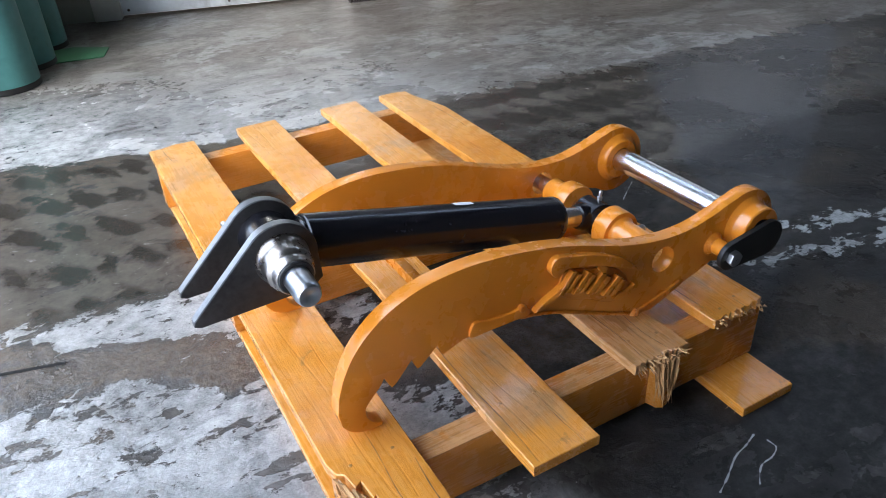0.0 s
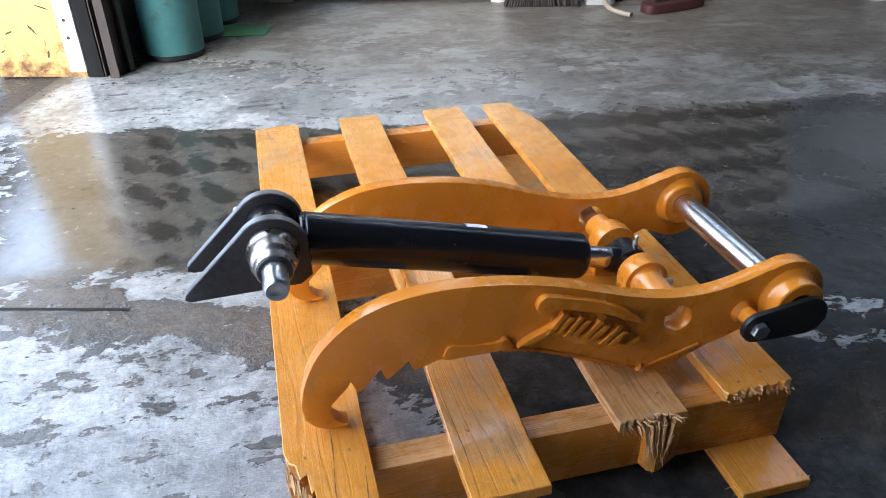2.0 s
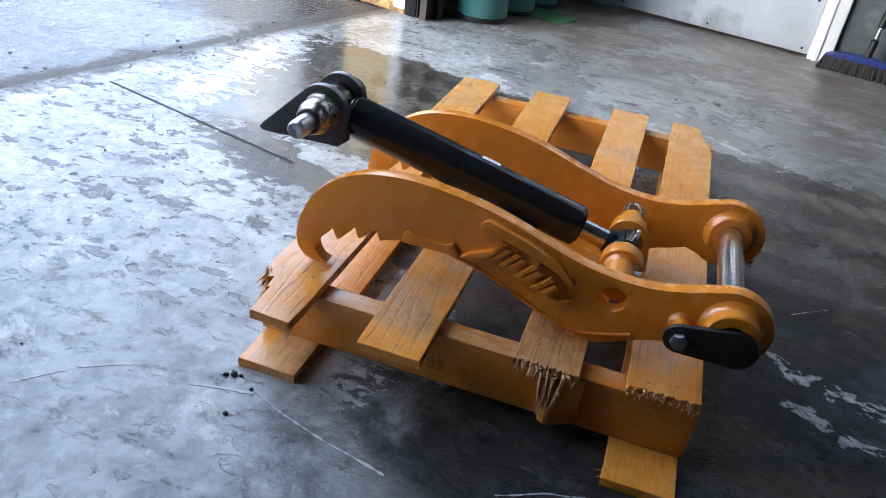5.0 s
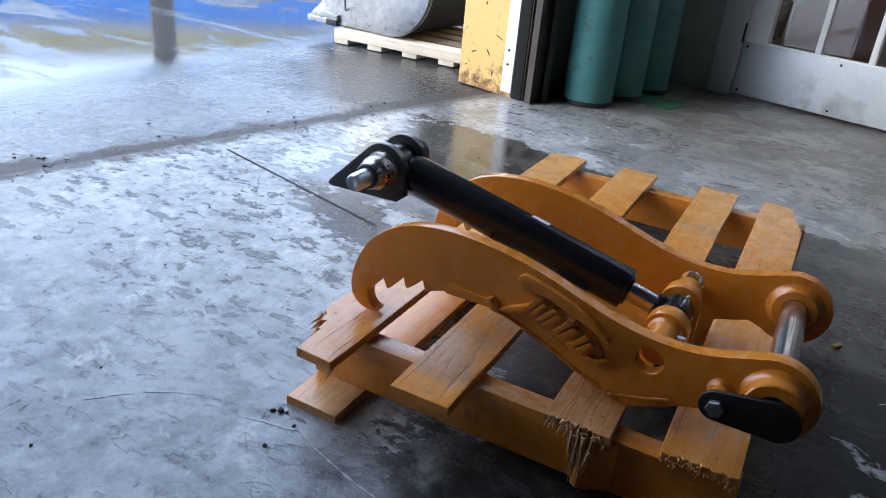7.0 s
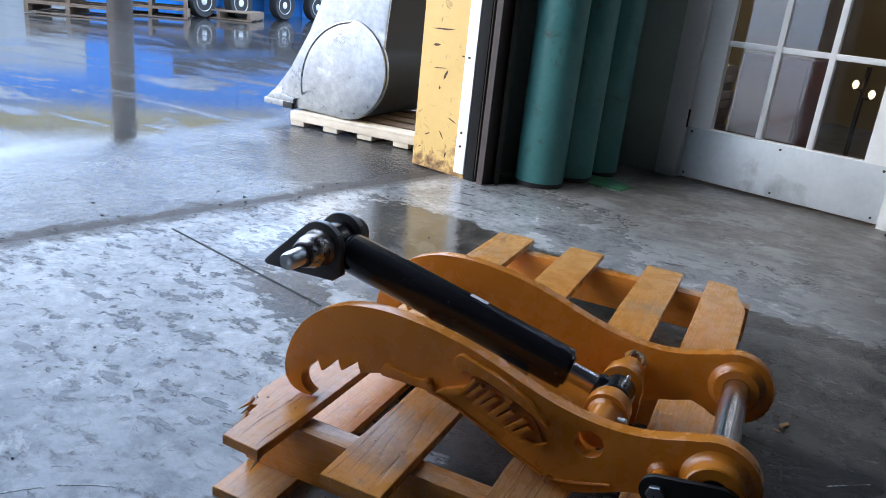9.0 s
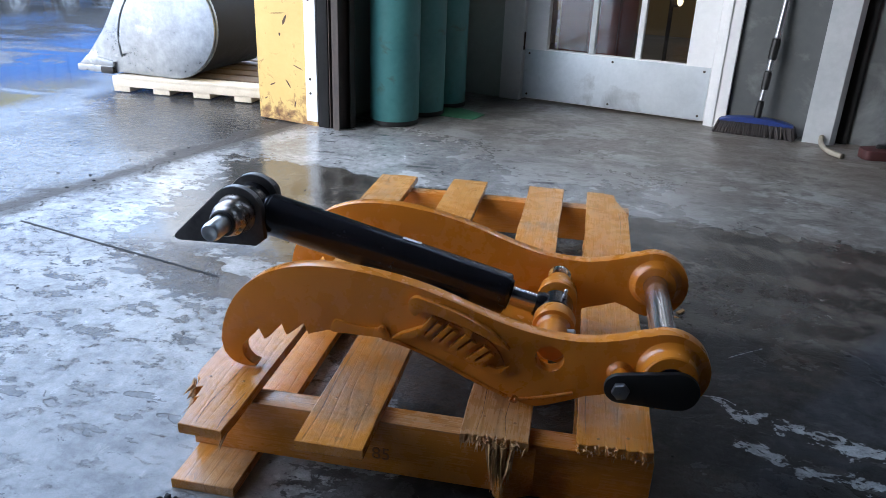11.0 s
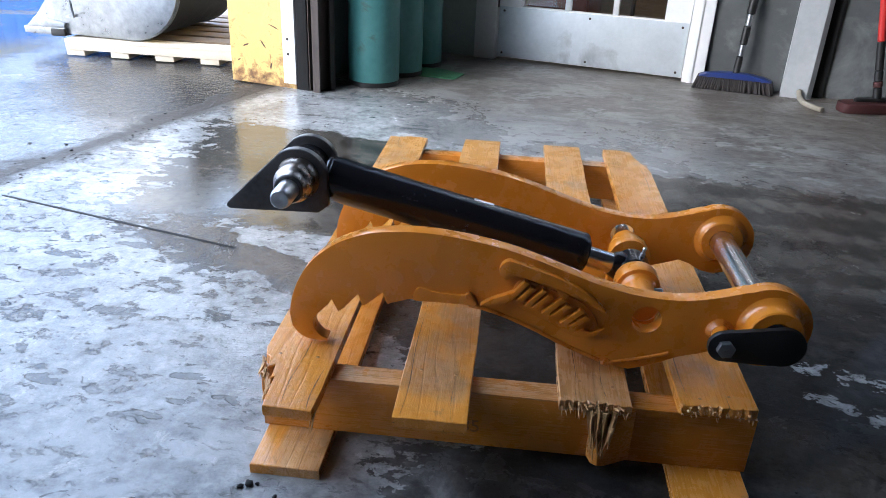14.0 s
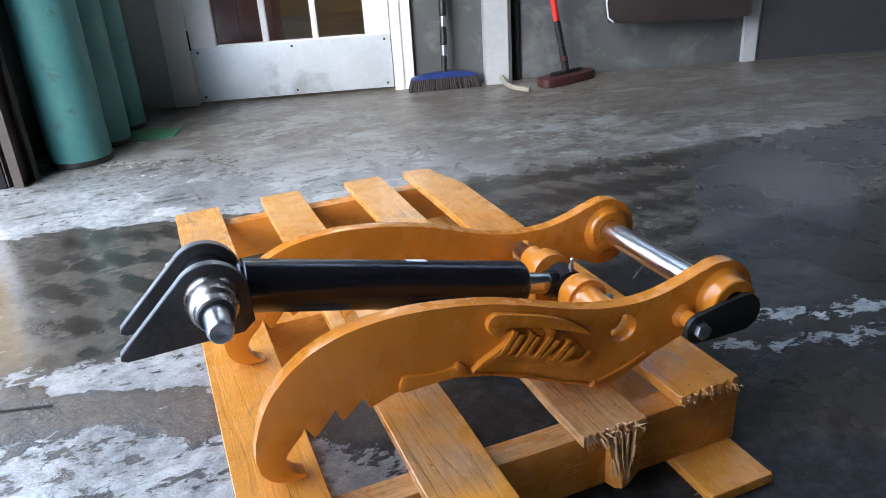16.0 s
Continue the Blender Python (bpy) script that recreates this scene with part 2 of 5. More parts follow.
    def add(a, b):
        return maths(n, l, "ADD", a, b)

    def sub(a, b):
        return maths(n, l, "SUBTRACT", a, b)

    def mul(a, b):
        return maths(n, l, "MULTIPLY", a, b)

    def step(f, lo, hi):
        """0 below lo, 1 above hi, for fields a few metres wide."""
        r = n.new("ShaderNodeMapRange")
        r.clamp = True
        r.interpolation_type = "SMOOTHSTEP"
        l.new(f, r.inputs[0])
        r.inputs[1].default_value, r.inputs[2].default_value = lo, hi
        return r.outputs[0]

    spots = tex_noise(n, l, dv, 17.0, 9, 0.68, 0.25)
    flecks = tex_noise(n, l, dv, 48.0, 7, 0.70, 0.5)
    soft = tex_noise(n, l, v, 2.6, 7, 0.62, 0.4)
    wob = mul(sub(mid, 0.5), 0.5)
    xw, yw = add(X, wob), add(Y, mul(wob, 0.5))
    bend = mul(maths(n, l, "MINIMUM", sub(X, 0.5), 0.0), 0.15)
    lane0 = add(add(Y, mul(X, 0.10)), bend)
    lane = add(lane0, mul(wob, 0.5))
    along_t = mul(add(X, add(add(mul(sub(spots, 0.5), 0.07), mul(sub(mid, 0.5), 0.16)), mul(lane0, 0.25))), 6.2832 / 0.088)
    toothed = add(lane, mul(maths(n, l, "COSINE", along_t), mul(sub(mid, 0.3), 0.10)))
    behind = step(toothed, 1.93, 2.03)
    lane_low = add(Y, add(mul(maths(n, l, "MINIMUM", X, 1.15), 0.10), mul(wob, 0.25)))
    inlane = mul(step(lane_low, 1.28, 1.36), mul(sub(1.0, step(lane, 1.96, 2.03)), step(xw, -0.60, -0.30)))
    parked = step(sub(add(X, mul(wob, 0.25)), mul(sub(Y, 1.353), 0.69)), 1.42, 1.47)
    parked = mul(parked, sub(1.0, step(sub(add(X, mul(wob, 0.25)), mul(sub(Y, 1.252), 1.53)), 1.89, 1.95)))
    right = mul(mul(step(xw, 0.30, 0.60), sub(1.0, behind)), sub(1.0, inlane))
    upper = sub(1.0, step(maths(n, l, "ABSOLUTE", sub(add(yw, mul(X, 0.38)), 1.310)), 0.0, 0.085))
    lower = sub(1.0, step(maths(n, l, "ABSOLUTE", sub(add(yw, mul(X, 0.33)), 1.140)), 0.0, 0.080))
    streak = mul(maths(n, l, "MAXIMUM", upper, lower), step(xw, 0.92, 1.06))
    mud = mul(sub(1.0, step(maths(n, l, "ABSOLUTE", sub(add(yw, mul(X, 0.50)), 1.105)), 0.04, 0.11)), step(xw, -0.50, -0.20))
    front = sub(1.0, step(yw, 0.35, 0.95))
    door = sub(1.0, step(xw, -0.85, -0.35))
    brown = mul(step(add(yw, mul(xw, 0.55)), 3.0, 3.7), step(xw, 0.2, 1.2))
    pool = sub(1.0, step(add(maths(n, l, "ABSOLUTE", sub(xw, 0.42)), mul(maths(n, l, "ABSOLUTE", sub(yw, 0.38)), 2.0)), 0.20, 0.30))
    beside = mul(mul(step(xw, -0.08, 0.04), sub(1.0, step(xw, 0.3, 0.5))), mul(step(yw, 0.66, 0.74), sub(1.0, step(yw, 0.86, 0.93))))
    # pale skin, with ragged holes and single drawn-out pits
    keep = add(add(mul(spots, 0.54), mul(flecks, 0.40)), add(mul(big, 0.10), 0.025))
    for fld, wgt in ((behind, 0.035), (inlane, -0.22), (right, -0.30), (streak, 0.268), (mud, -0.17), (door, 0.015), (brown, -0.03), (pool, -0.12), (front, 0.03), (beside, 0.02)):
        keep = add(keep, mul(fld, wgt))
    skin = ramp(n, l, keep, [(0.488, 0.0), (0.502, 0.85), (0.53, 1.0)])
    shake = n.new("ShaderNodeMixRGB")
    shake.blend_type = "ADD"
    shake.inputs[0].default_value = 0.07
    slim = n.new("ShaderNodeMapping")
    slim.inputs["Scale"].default_value = (0.62, 1.25, 1.0)
    l.new(dv, slim.inputs[0])
    l.new(slim.outputs[0], shake.inputs[1])
    l.new(tex_noise(n, l, dv, 30, 4, 0.6), shake.inputs[2])
    cell = n.new("ShaderNodeTexVoronoi")
    cell.inputs["Scale"].default_value = 23.0
    l.new(shake.outputs[0], cell.inputs["Vector"])
    sepc = n.new("ShaderNodeSeparateXYZ")
    l.new(cell.outputs["Color"], sepc.inputs[0])
    reach = mul(maths(n, l, "MAXIMUM", sub(sepc.outputs[0], 0.52), 0.0), 0.95)
    pit = step(sub(add(reach, mul(sub(fine, 0.5), 0.12)), cell.outputs["Distance"]), 0.0, 0.05)
    skin = mul(skin, sub(1.0, mul(pit, sub(0.9, mul(behind, 0.5)))))
    g2 = mix(n, l, 0.20, mix(n, l, 0.5, mid, fine), grit)
    soaked = ramp(n, l, mix(n, l, 0.45, fine, grit), [(0.3, (0.010, 0.0097, 0.009)), (0.7, (0.042, 0.039, 0.035))])
    pale = ramp(n, l, g2, [(0.38, (0.12, 0.123, 0.122)), (0.46, (0.25, 0.254, 0.250)), (0.53, (0.36, 0.364, 0.358)), (0.61, (0.48, 0.484, 0.474))])
    grey = ramp(n, l, g2, [(0.34, (0.050, 0.049, 0.048)), (0.64, (0.21, 0.206, 0.198))])
    dull = ramp(n, l, g2, [(0.30, (0.080, 0.066, 0.052)), (0.70, (0.17, 0.145, 0.12))])
    # thin grey laitance over both, uneven; brown dry silt by the wall
    veil = ramp(n, l, add(add(soft, mul(front, 0.10)), sub(mul(flecks, 0.12), add(0.06, mul(right, 0.22)))), [(0.42, 0.0), (0.62, 1.0)])
    pale = mix(n, l, mul(veil, 0.6), pale, grey)
    grey = mix(n, l, mul(brown, 0.8), grey, dull)
    pale = mix(n, l, mul(brown, 0.75), pale, dull)
    soaked = mix(n, l, mul(veil, 0.55), soaked, grey)
    silt = ramp(n, l, add(tex_noise(n, l, v, 2.3, 6, 0.62, 0.8), mul(mud, 0.2)), [(0.52, 0.0), (0.66, 0.85)])
    soaked = mix(n, l, silt, soaked, ramp(n, l, fine, [(0.3, (0.055, 0.044, 0.032)), (0.7, (0.125, 0.10, 0.075))]))
    lane_col = ramp(n, l, mix(n, l, 0.5, fine, soft), [(0.3, (0.058, 0.052, 0.042)), (0.7, (0.125, 0.112, 0.092))])
    soaked = mix(n, l, mul(inlane, 0.8), soaked, lane_col)
    col = mix(n, l, skin, soaked, pale)
    tiny = n.new("ShaderNodeTexVoronoi")
    tiny.inputs["Scale"].default_value = 52.0
    l.new(shake.outputs[0], tiny.inputs["Vector"])
    sept = n.new("ShaderNodeSeparateXYZ")
    l.new(tiny.outputs["Color"], sept.inputs[0])
    speck = step(sub(mul(maths(n, l, "MAXIMUM", sub(sept.outputs[0], 0.72), 0.0), 1.1), tiny.outputs["Distance"]), 0.0, 0.05)
    hollow = mul(maths(n, l, "MAXIMUM", mul(pit, 0.85), mul(speck, 0.7)), sub(1.0, mul(behind, 0.55)))
    col = mix(n, l, hollow, col, ramp(n, l, fine, [(0.3, (0.035, 0.033, 0.030)), (0.7, (0.085, 0.080, 0.072))]))
    # cream blotches of old screed in front of the pallet
    blot = mul(ramp(n, l, tex_noise(n, l, v, 8.5, 8, 0.66, 0.5), [(0.575, 0.0), (0.61, 0.6), (0.68, 0.85)]), mul(front, sub(1.0, step(xw, 0.2, 0.5))))
    col = mix(n, l, blot, col, ramp(n, l, grit, [(0.3, (0.30, 0.29, 0.27)), (0.7, (0.52, 0.50, 0.46))]))
    away = maths(n, l, "MAXIMUM", step(add(lane, mul(xw, 0.30)), 2.25, 2.95), mul(behind, step(xw, 0.75, 1.35)))
    away = mul(away, behind)
    mottle = mix(n, l, 0.4, tex_noise(n, l, dv, 7.5, 6, 0.62, 0.4), tex_noise(n, l, v, 22, 4, 0.6, 0.3))
    far_col = ramp(n, l, mottle, [(0.40, (0.052, 0.046, 0.037)), (0.49, (0.122, 0.111, 0.095)), (0.58, (0.24, 0.228, 0.207))])
    blotch = ramp(n, l, tex_noise(n, l, dv, 3.4, 8, 0.64, 0.7), [(0.53, 0.0), (0.57, 0.7)])
    far_col = mix(n, l, blotch, far_col, ramp(n, l, mottle, [(0.38, (0.060, 0.046, 0.034)), (0.62, (0.115, 0.092, 0.072))]))
    flake = ramp(n, l, add(mul(tex_noise(n, l, v, 4.2, 6, 0.66, 0.5), 0.75), mul(flecks, 0.25)), [(0.535, 0.0), (0.565, 0.75)])
    far_col = mix(n, l, flake, far_col, ramp(n, l, g2, [(0.38, (0.16, 0.163, 0.163)), (0.60, (0.40, 0.404, 0.402))]))
    far_col = mix(n, l, mul(brown, 0.45), far_col, dull)
    tread = n.new("ShaderNodeTexVoronoi")
    tread.inputs["Scale"].default_value = 7.5
    l.new(shake.outputs[0], tread.inputs["Vector"])
    sepd = n.new("ShaderNodeSeparateXYZ")
    l.new(tread.outputs["Color"], sepd.inputs[0])
    smudge = step(sub(add(mul(sepd.outputs[0], 0.42), mul(sub(flecks, 0.5), 0.55)), tread.outputs["Distance"]), 0.0, 0.10)
    far_col = mix(n, l, mul(smudge, 0.55), far_col, mix(n, l, step(sepd.outputs[1], 0.45, 0.55), (0.060, 0.050, 0.040), (0.33, 0.325, 0.31)))
    col = mix(n, l, mul(away, 0.82), col, far_col)
    scoured = ramp(n, l, mottle, [(0.40, (0.042, 0.042, 0.041)), (0.478, (0.125, 0.126, 0.126)), (0.56, (0.255, 0.256, 0.253))])
    col = mix(n, l, mul(mul(front, 0.78), sub(1.0, maths(n, l, "MAXIMUM", right, blot))), col, scoured)
    flint = ramp(n, l, tex_noise(n, l, dv, 55, 5, 0.7, 0.6), [(0.63, 0.0), (0.67, 0.4)])
    col = mix(n, l, mul(flint, mul(inlane, sub(1.0, step(X, 0.2, 0.6)))), col, (0.30, 0.30, 0.29))
    # tyre prints: rows of dark, slanting lug marks
    across = mul(sub(lane0, add(1.75, mul(sub(mid, 0.5), 0.22))), 6.2832 / 0.172)
    lugs = add(add(mul(maths(n, l, "COSINE", across), 0.75), mul(maths(n, l, "COSINE", along_t), sub(0.62, mul(step(X, 0.3, 0.9), 0.20)))), mul(sub(spots, 0.5), 2.2))
    lugs = add(lugs, add(mul(sub(soft, 0.5), 1.6), sub(mul(step(X, 0.4, 1.0), 0.30), 0.05)))
    tyre = mul(mul(inlane, step(lugs, -0.5, 0.9)), sub(1.0, parked))
    tyre = mul(tyre, step(xw, -0.26, -0.14))
    col = mix(n, l, mul(tyre, 0.9), col, ramp(n, l, fine, [(0.3, (0.013, 0.011, 0.009)), (0.7, (0.040, 0.034, 0.028))]))
    flat_grey = ramp(n, l, mix(n, l, 0.5, g2, soft), [(0.34, (0.030, 0.032, 0.037)), (0.5, (0.055, 0.058, 0.064)), (0.66, (0.105, 0.108, 0.114))])
    col = mix(n, l, mul(mul(parked, 0.75), mul(sub(1.0, behind), sub(1.0, streak))), col, flat_grey)
    # Right floor: wet and oily, and its colour darkened for the mirrored dim room
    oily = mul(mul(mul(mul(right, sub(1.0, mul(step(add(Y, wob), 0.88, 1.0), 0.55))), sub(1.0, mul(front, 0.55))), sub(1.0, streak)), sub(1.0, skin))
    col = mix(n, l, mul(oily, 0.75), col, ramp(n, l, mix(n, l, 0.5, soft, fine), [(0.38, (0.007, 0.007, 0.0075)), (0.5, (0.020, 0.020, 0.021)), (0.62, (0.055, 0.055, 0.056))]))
    # oily specks and pits
    spk = ramp(n, l, tex_noise(n, l, dv, 34, 5, 0.7, 0.7), [(0.64, 0.0), (0.675, 0.9)])
    col = mix(n, l, mul(spk, sub(1.0, mul(behind, 0.4))), col, (0.035, 0.033, 0.030))
    edge = sub(1.0, step(add(sub(mul(add(X, 0.406), 0.956), mul(sub(Y, 2.70), 0.292)), mul(sub(spots, 0.5), 0.25)), -0.09, 0.0))
    col = mix(n, l, mul(edge, 0.85), col, ramp(n, l, mix(n, l, 0.5, fine, grit), [(0.3, (0.030, 0.026, 0.021)), (0.7, (0.092, 0.080, 0.066))]))
    l.new(col, p.inputs["Base Color"])
    shore = mul(mul(sub(1.0, step(xw, -0.02, 0.25)), step(xw, -0.80, -0.60)), step(yw, 1.25, 1.42))
    shore = mul(shore, sub(1.0, mul(behind, 0.25)))
    sheet = maths(n, l, "MAXIMUM", shore, mul(mul(inlane, sub(1.0, mul(step(X, 0.25, 0.75), 0.85))), mul(sub(1.0, parked), 0.8)))
    film = ramp(n, l, add(add(soft, 0.01), sub(mul(pool, 0.3), mul(behind, 0.03))), [(0.455, 0.0), (0.505, 1.0)])
    dry = ramp(n, l, mix(n, l, 0.5, fine, mid), [(0.3, 0.20), (0.7, 0.42)])
    wet = ramp(n, l, fine, [(0.35, 0.04), (0.65, 0.16)])
    rough = mix(n, l, mul(sheet, 0.95), mix(n, l, film, dry, wet), ramp(n, l, fine, [(0.35, 0.025), (0.65, 0.10)]))
    rough = mix(n, l, mul(mul(front, sub(1.0, right)), 0.8), rough, ramp(n, l, flecks, [(0.35, 0.08), (0.65, 0.24)]))
    rough = mix(n, l, mul(away, 0.8), rough, ramp(n, l, fine, [(0.3, 0.32), (0.7, 0.5)]))
    l.new(mix(n, l, mul(edge, 0.8), rough, 0.42), p.inputs["Roughness"])
    p.inputs["IOR"].default_value = 1.5
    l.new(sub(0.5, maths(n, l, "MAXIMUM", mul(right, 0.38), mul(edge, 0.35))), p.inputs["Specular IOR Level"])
    h = add(mul(skin, 0.45), add(mul(fine, 1.1), mul(grit, 0.12)))
    h = add(h, sub(add(mul(flecks, 0.7), mul(mul(mud, fine), 2.5)), mul(hollow, 0.4)))
    h = sub(h, mul(tyre, 0.3))
    h = mul(h, sub(1.0, maths(n, l, "MAXIMUM", mul(sheet, 0.82), mul(front, 0.35))))
    bump(n, l, p, h, 0.65, 0.0036)
    return m


ORANGE = speckled("orange_enamel", (0.60, 0.200, 0.014), (0.655, 0.228, 0.019), 5, (0.22, 0.32), 0, 0.035, 0.0010, coat=0.45)
WELD = speckled("painted_weld", (0.48, 0.14, 0.009), (0.60, 0.195, 0.017), 40, (0.18, 0.4), 0, 0.6, 0.003, coat=0.3)
BLACK = speckled("black_gloss_paint", (0.005, 0.005, 0.007), (0.010, 0.010, 0.013), 12, (0.16, 0.30), 0, 0.06, 0.0008, coat=0.15)
BLACK_SATIN = speckled("black_satin_steel", (0.008, 0.008, 0.008), (0.016, 0.016, 0.016), 20, (0.38, 0.55), 0, 0.15)
CHROME = speckled("polished_rod", (0.66, 0.66, 0.67), (0.80, 0.80, 0.80), 30, (0.20, 0.28), 1.0, 0.02)
ZINC = speckled("zinc_plate", (0.45, 0.46, 0.48), (0.62, 0.63, 0.65), 30, (0.25, 0.4), 1.0, 0.1)
RAW = speckled("cut_steel", (0.030, 0.031, 0.034), (0.085, 0.086, 0.09), 14, (0.32, 0.55), 0.6, 0.3, 0.001)
RAW_EDGE = speckled("ground_steel_edge", (0.16, 0.165, 0.17), (0.32, 0.325, 0.33), 30, (0.35, 0.55), 0.8, 0.3, 0.001)
BRONZED = speckled("heat_blued_collar", (0.24, 0.19, 0.16), (0.5, 0.46, 0.42), 25, (0.2, 0.38), 1.0, 0.12)
RUBBER_WHITE = speckled("white_decal", (0.7, 0.7, 0.7), (0.8, 0.8, 0.8), 20)
WOOD = pallet_wood("oversprayed_pallet_wood", 0.42)
WOOD_X = pallet_wood("oversprayed_stringer_wood", 0.28, True)
SPLINTER = speckled("fresh_split_wood", (0.38, 0.19, 0.065), (0.64, 0.40, 0.18), 60, (0.55, 0.8), 0, 0.5, 0.001)
NAIL = speckled("oversprayed_nail", (0.16, 0.075, 0.02), (0.34, 0.145, 0.03), 60, (0.4, 0.6))
DARK_SPLIT = speckled("dark_split_wood", (0.045, 0.022, 0.010), (0.10, 0.05, 0.022), 60, (0.7, 0.9))
STENCIL = speckled("stencil_ink", (0.20, 0.080, 0.018), (0.30, 0.12, 0.025), 60)
FLOOR = wet_concrete("wet_workshop_concrete", False)
YARD = wet_concrete("wet_yard_concrete", True)
def pier_paint():
    """Yellow masonry paint, flaked and rusted near its foot."""
    m, n, l, p = material("yellow_wall_paint")
    v = coords(n, l)
    a, b = tex_noise(n, l, v, 3, 6), tex_noise(n, l, v, 30, 5, 0.7)
    col = ramp(n, l, mix(n, l, 0.35, a, b), [(0.3, (0.58, 0.385, 0.115)), (0.7, (0.69, 0.475, 0.16))])
    sp = n.new("ShaderNodeSeparateXYZ")
    l.new(v, sp.inputs[0])
    low = ramp(n, l, sp.outputs[2], [(0.0, 0.31), (0.05, 0.22), (0.12, 0.08), (0.24, 0.0)])
    grime = tex_noise(n, l, v, 13, 7, 0.72, 0.6)
    stain = ramp(n, l, maths(n, l, "ADD", grime, maths(n, l, "MULTIPLY", low, 0.7)), [(0.60, 0.0), (0.66, 0.55), (0.74, 1.0)])
    rust = ramp(n, l, b, [(0.3, (0.055, 0.030, 0.014)), (0.5, (0.22, 0.11, 0.035)), (0.7, (0.42, 0.25, 0.08))])
    col = mix(n, l, stain, col, rust)
    l.new(col, p.inputs["Base Color"])
    p.inputs["Roughness"].default_value = 0.55
    bump(n, l, p, maths(n, l, "SUBTRACT", mix(n, l, 0.5, a, b), maths(n, l, "MULTIPLY", stain, 0.5)), 0.3, 0.002)
    return m


YELLOW = pier_paint()
WHITE = speckled("white_gloss_trim", (0.74, 0.75, 0.76), (0.85, 0.86, 0.86), 5, (0.32, 0.5), 0, 0.1, stain=(0.35, 0.31, 0.27), stain_at=(0.72, 0.82))
WALL_GREY = speckled("grey_wall_paint", (0.062, 0.068, 0.070), (0.098, 0.105, 0.107), 2.5, (0.45, 0.65), 0, 0.15, stain=(0.19, 0.20, 0.20), stain_at=(0.53, 0.78), stain_scale=4.5)
WALL_LIT = speckled("lit_grey_green_wall_paint", (0.46, 0.53, 0.49), (0.58, 0.65, 0.61), 3, (0.5, 0.7), 0, 0.15)
POST_GREY = speckled("greyed_white_paint", (0.34, 0.36, 0.37), (0.46, 0.48, 0.49), 4, (0.4, 0.6), 0, 0.15, stain=(0.3, 0.28, 0.26), stain_at=(0.66, 0.8))
RUST = speckled("rusty_flaked_plaster", (0.10, 0.045, 0.015), (0.38, 0.20, 0.06), 30, (0.7, 0.9), 0, 0.5)
SCUFF = speckled("brown_scuff", (0.05, 0.026, 0.013), (0.11, 0.06, 0.03), 40, (0.6, 0.8))
LINING = speckled("grey_green_lining", (0.19, 0.26, 0.25), (0.27, 0.34, 0.33), 4, (0.5, 0.7))
WALL_DULL = speckled("plaster_wall", (0.14, 0.14, 0.135), (0.20, 0.20, 0.195), 2, (0.7, 0.9), 0, 0.2)
ALU = speckled("brushed_aluminium", (0.50, 0.55, 0.59), (0.64, 0.69, 0.73), 6, (0.34, 0.5), 0.25, 0.2, stain=(0.36, 0.39, 0.42), stain_at=(0.56, 0.72), stain_scale=5)
TEAL = speckled("teal_cylinder_paint", (0.048, 0.172, 0.172), (0.088, 0.250, 0.242), 4, (0.32, 0.5), 0, 0.2, stain=(0.06, 0.085, 0.072), stain_at=(0.58, 0.72), stain_scale=9)
GREEN = speckled("green_sheet", (0.04, 0.16, 0.08), (0.07, 0.24, 0.12), 10, (0.4, 0.6))
DARK_METAL = speckled("dark_brown_steel", (0.026, 0.020, 0.018), (0.075, 0.058, 0.050), 9, (0.55, 0.8), 0.1, 0.25)
DARK_GAP = speckled("black_rubber", (0.008, 0.008, 0.008), (0.018, 0.018, 0.018), 20, (0.5, 0.7))
DARK_GAP.node_tree.nodes["Principled BSDF"].inputs["Specular IOR Level"].default_value = 0.15
GRIT = speckled("wet_grit", (0.03, 0.028, 0.025), (0.12, 0.11, 0.10), 50, (0.3, 0.6))
BLUE = speckled("blue_plastic", (0.012, 0.026, 0.13), (0.02, 0.042, 0.19), 30, (0.3, 0.5))
BRISTLE = speckled("dark_bristles", (0.012, 0.010, 0.010), (0.035, 0.028, 0.026), 120, (0.6, 0.9), 0, 0.8, 0.003)
RED = speckled("red_handle", (0.45, 0.02, 0.02), (0.58, 0.04, 0.03), 20, (0.28, 0.45))
MAROON = speckled("maroon_foam_head", (0.035, 0.010, 0.010), (0.07, 0.018, 0.017), 40, (0.55, 0.8), 0, 0.4)
BROWN = speckled("dark_brown_sheet", (0.022, 0.017, 0.016), (0.042, 0.033, 0.031), 6, (0.4, 0.6), 0, 0.2)
HOSE = speckled("tan_hose", (0.24, 0.21, 0.16), (0.33, 0.30, 0.24), 30, (0.45, 0.6))
BUCKET = speckled("scuffed_bare_steel", (0.15, 0.165, 0.18), (0.44, 0.455, 0.47), 3.5, (0.22, 0.42), 0.85, 0.25, stain=(0.60, 0.61, 0.62), stain_at=(0.60, 0.74), stain_scale=6)
BUCKET_DARK = speckled("worn_black_paint", (0.010, 0.010, 0.010), (0.045, 0.042, 0.038), 12, (0.4, 0.7), 0.2, 0.4)
PALE_WOOD = speckled("pale_sawn_timber", (0.55, 0.47, 0.35), (0.72, 0.64, 0.51), 14, (0.6, 0.8), 0, 0.3)
OLD_WOOD = speckled("weathered_timber", (0.13, 0.09, 0.06), (0.30, 0.22, 0.15), 10, (0.6, 0.9), 0, 0.3)
TYRE = speckled("tyre_rubber", (0.012, 0.012, 0.012), (0.03, 0.03, 0.03), 20, (0.5, 0.75))
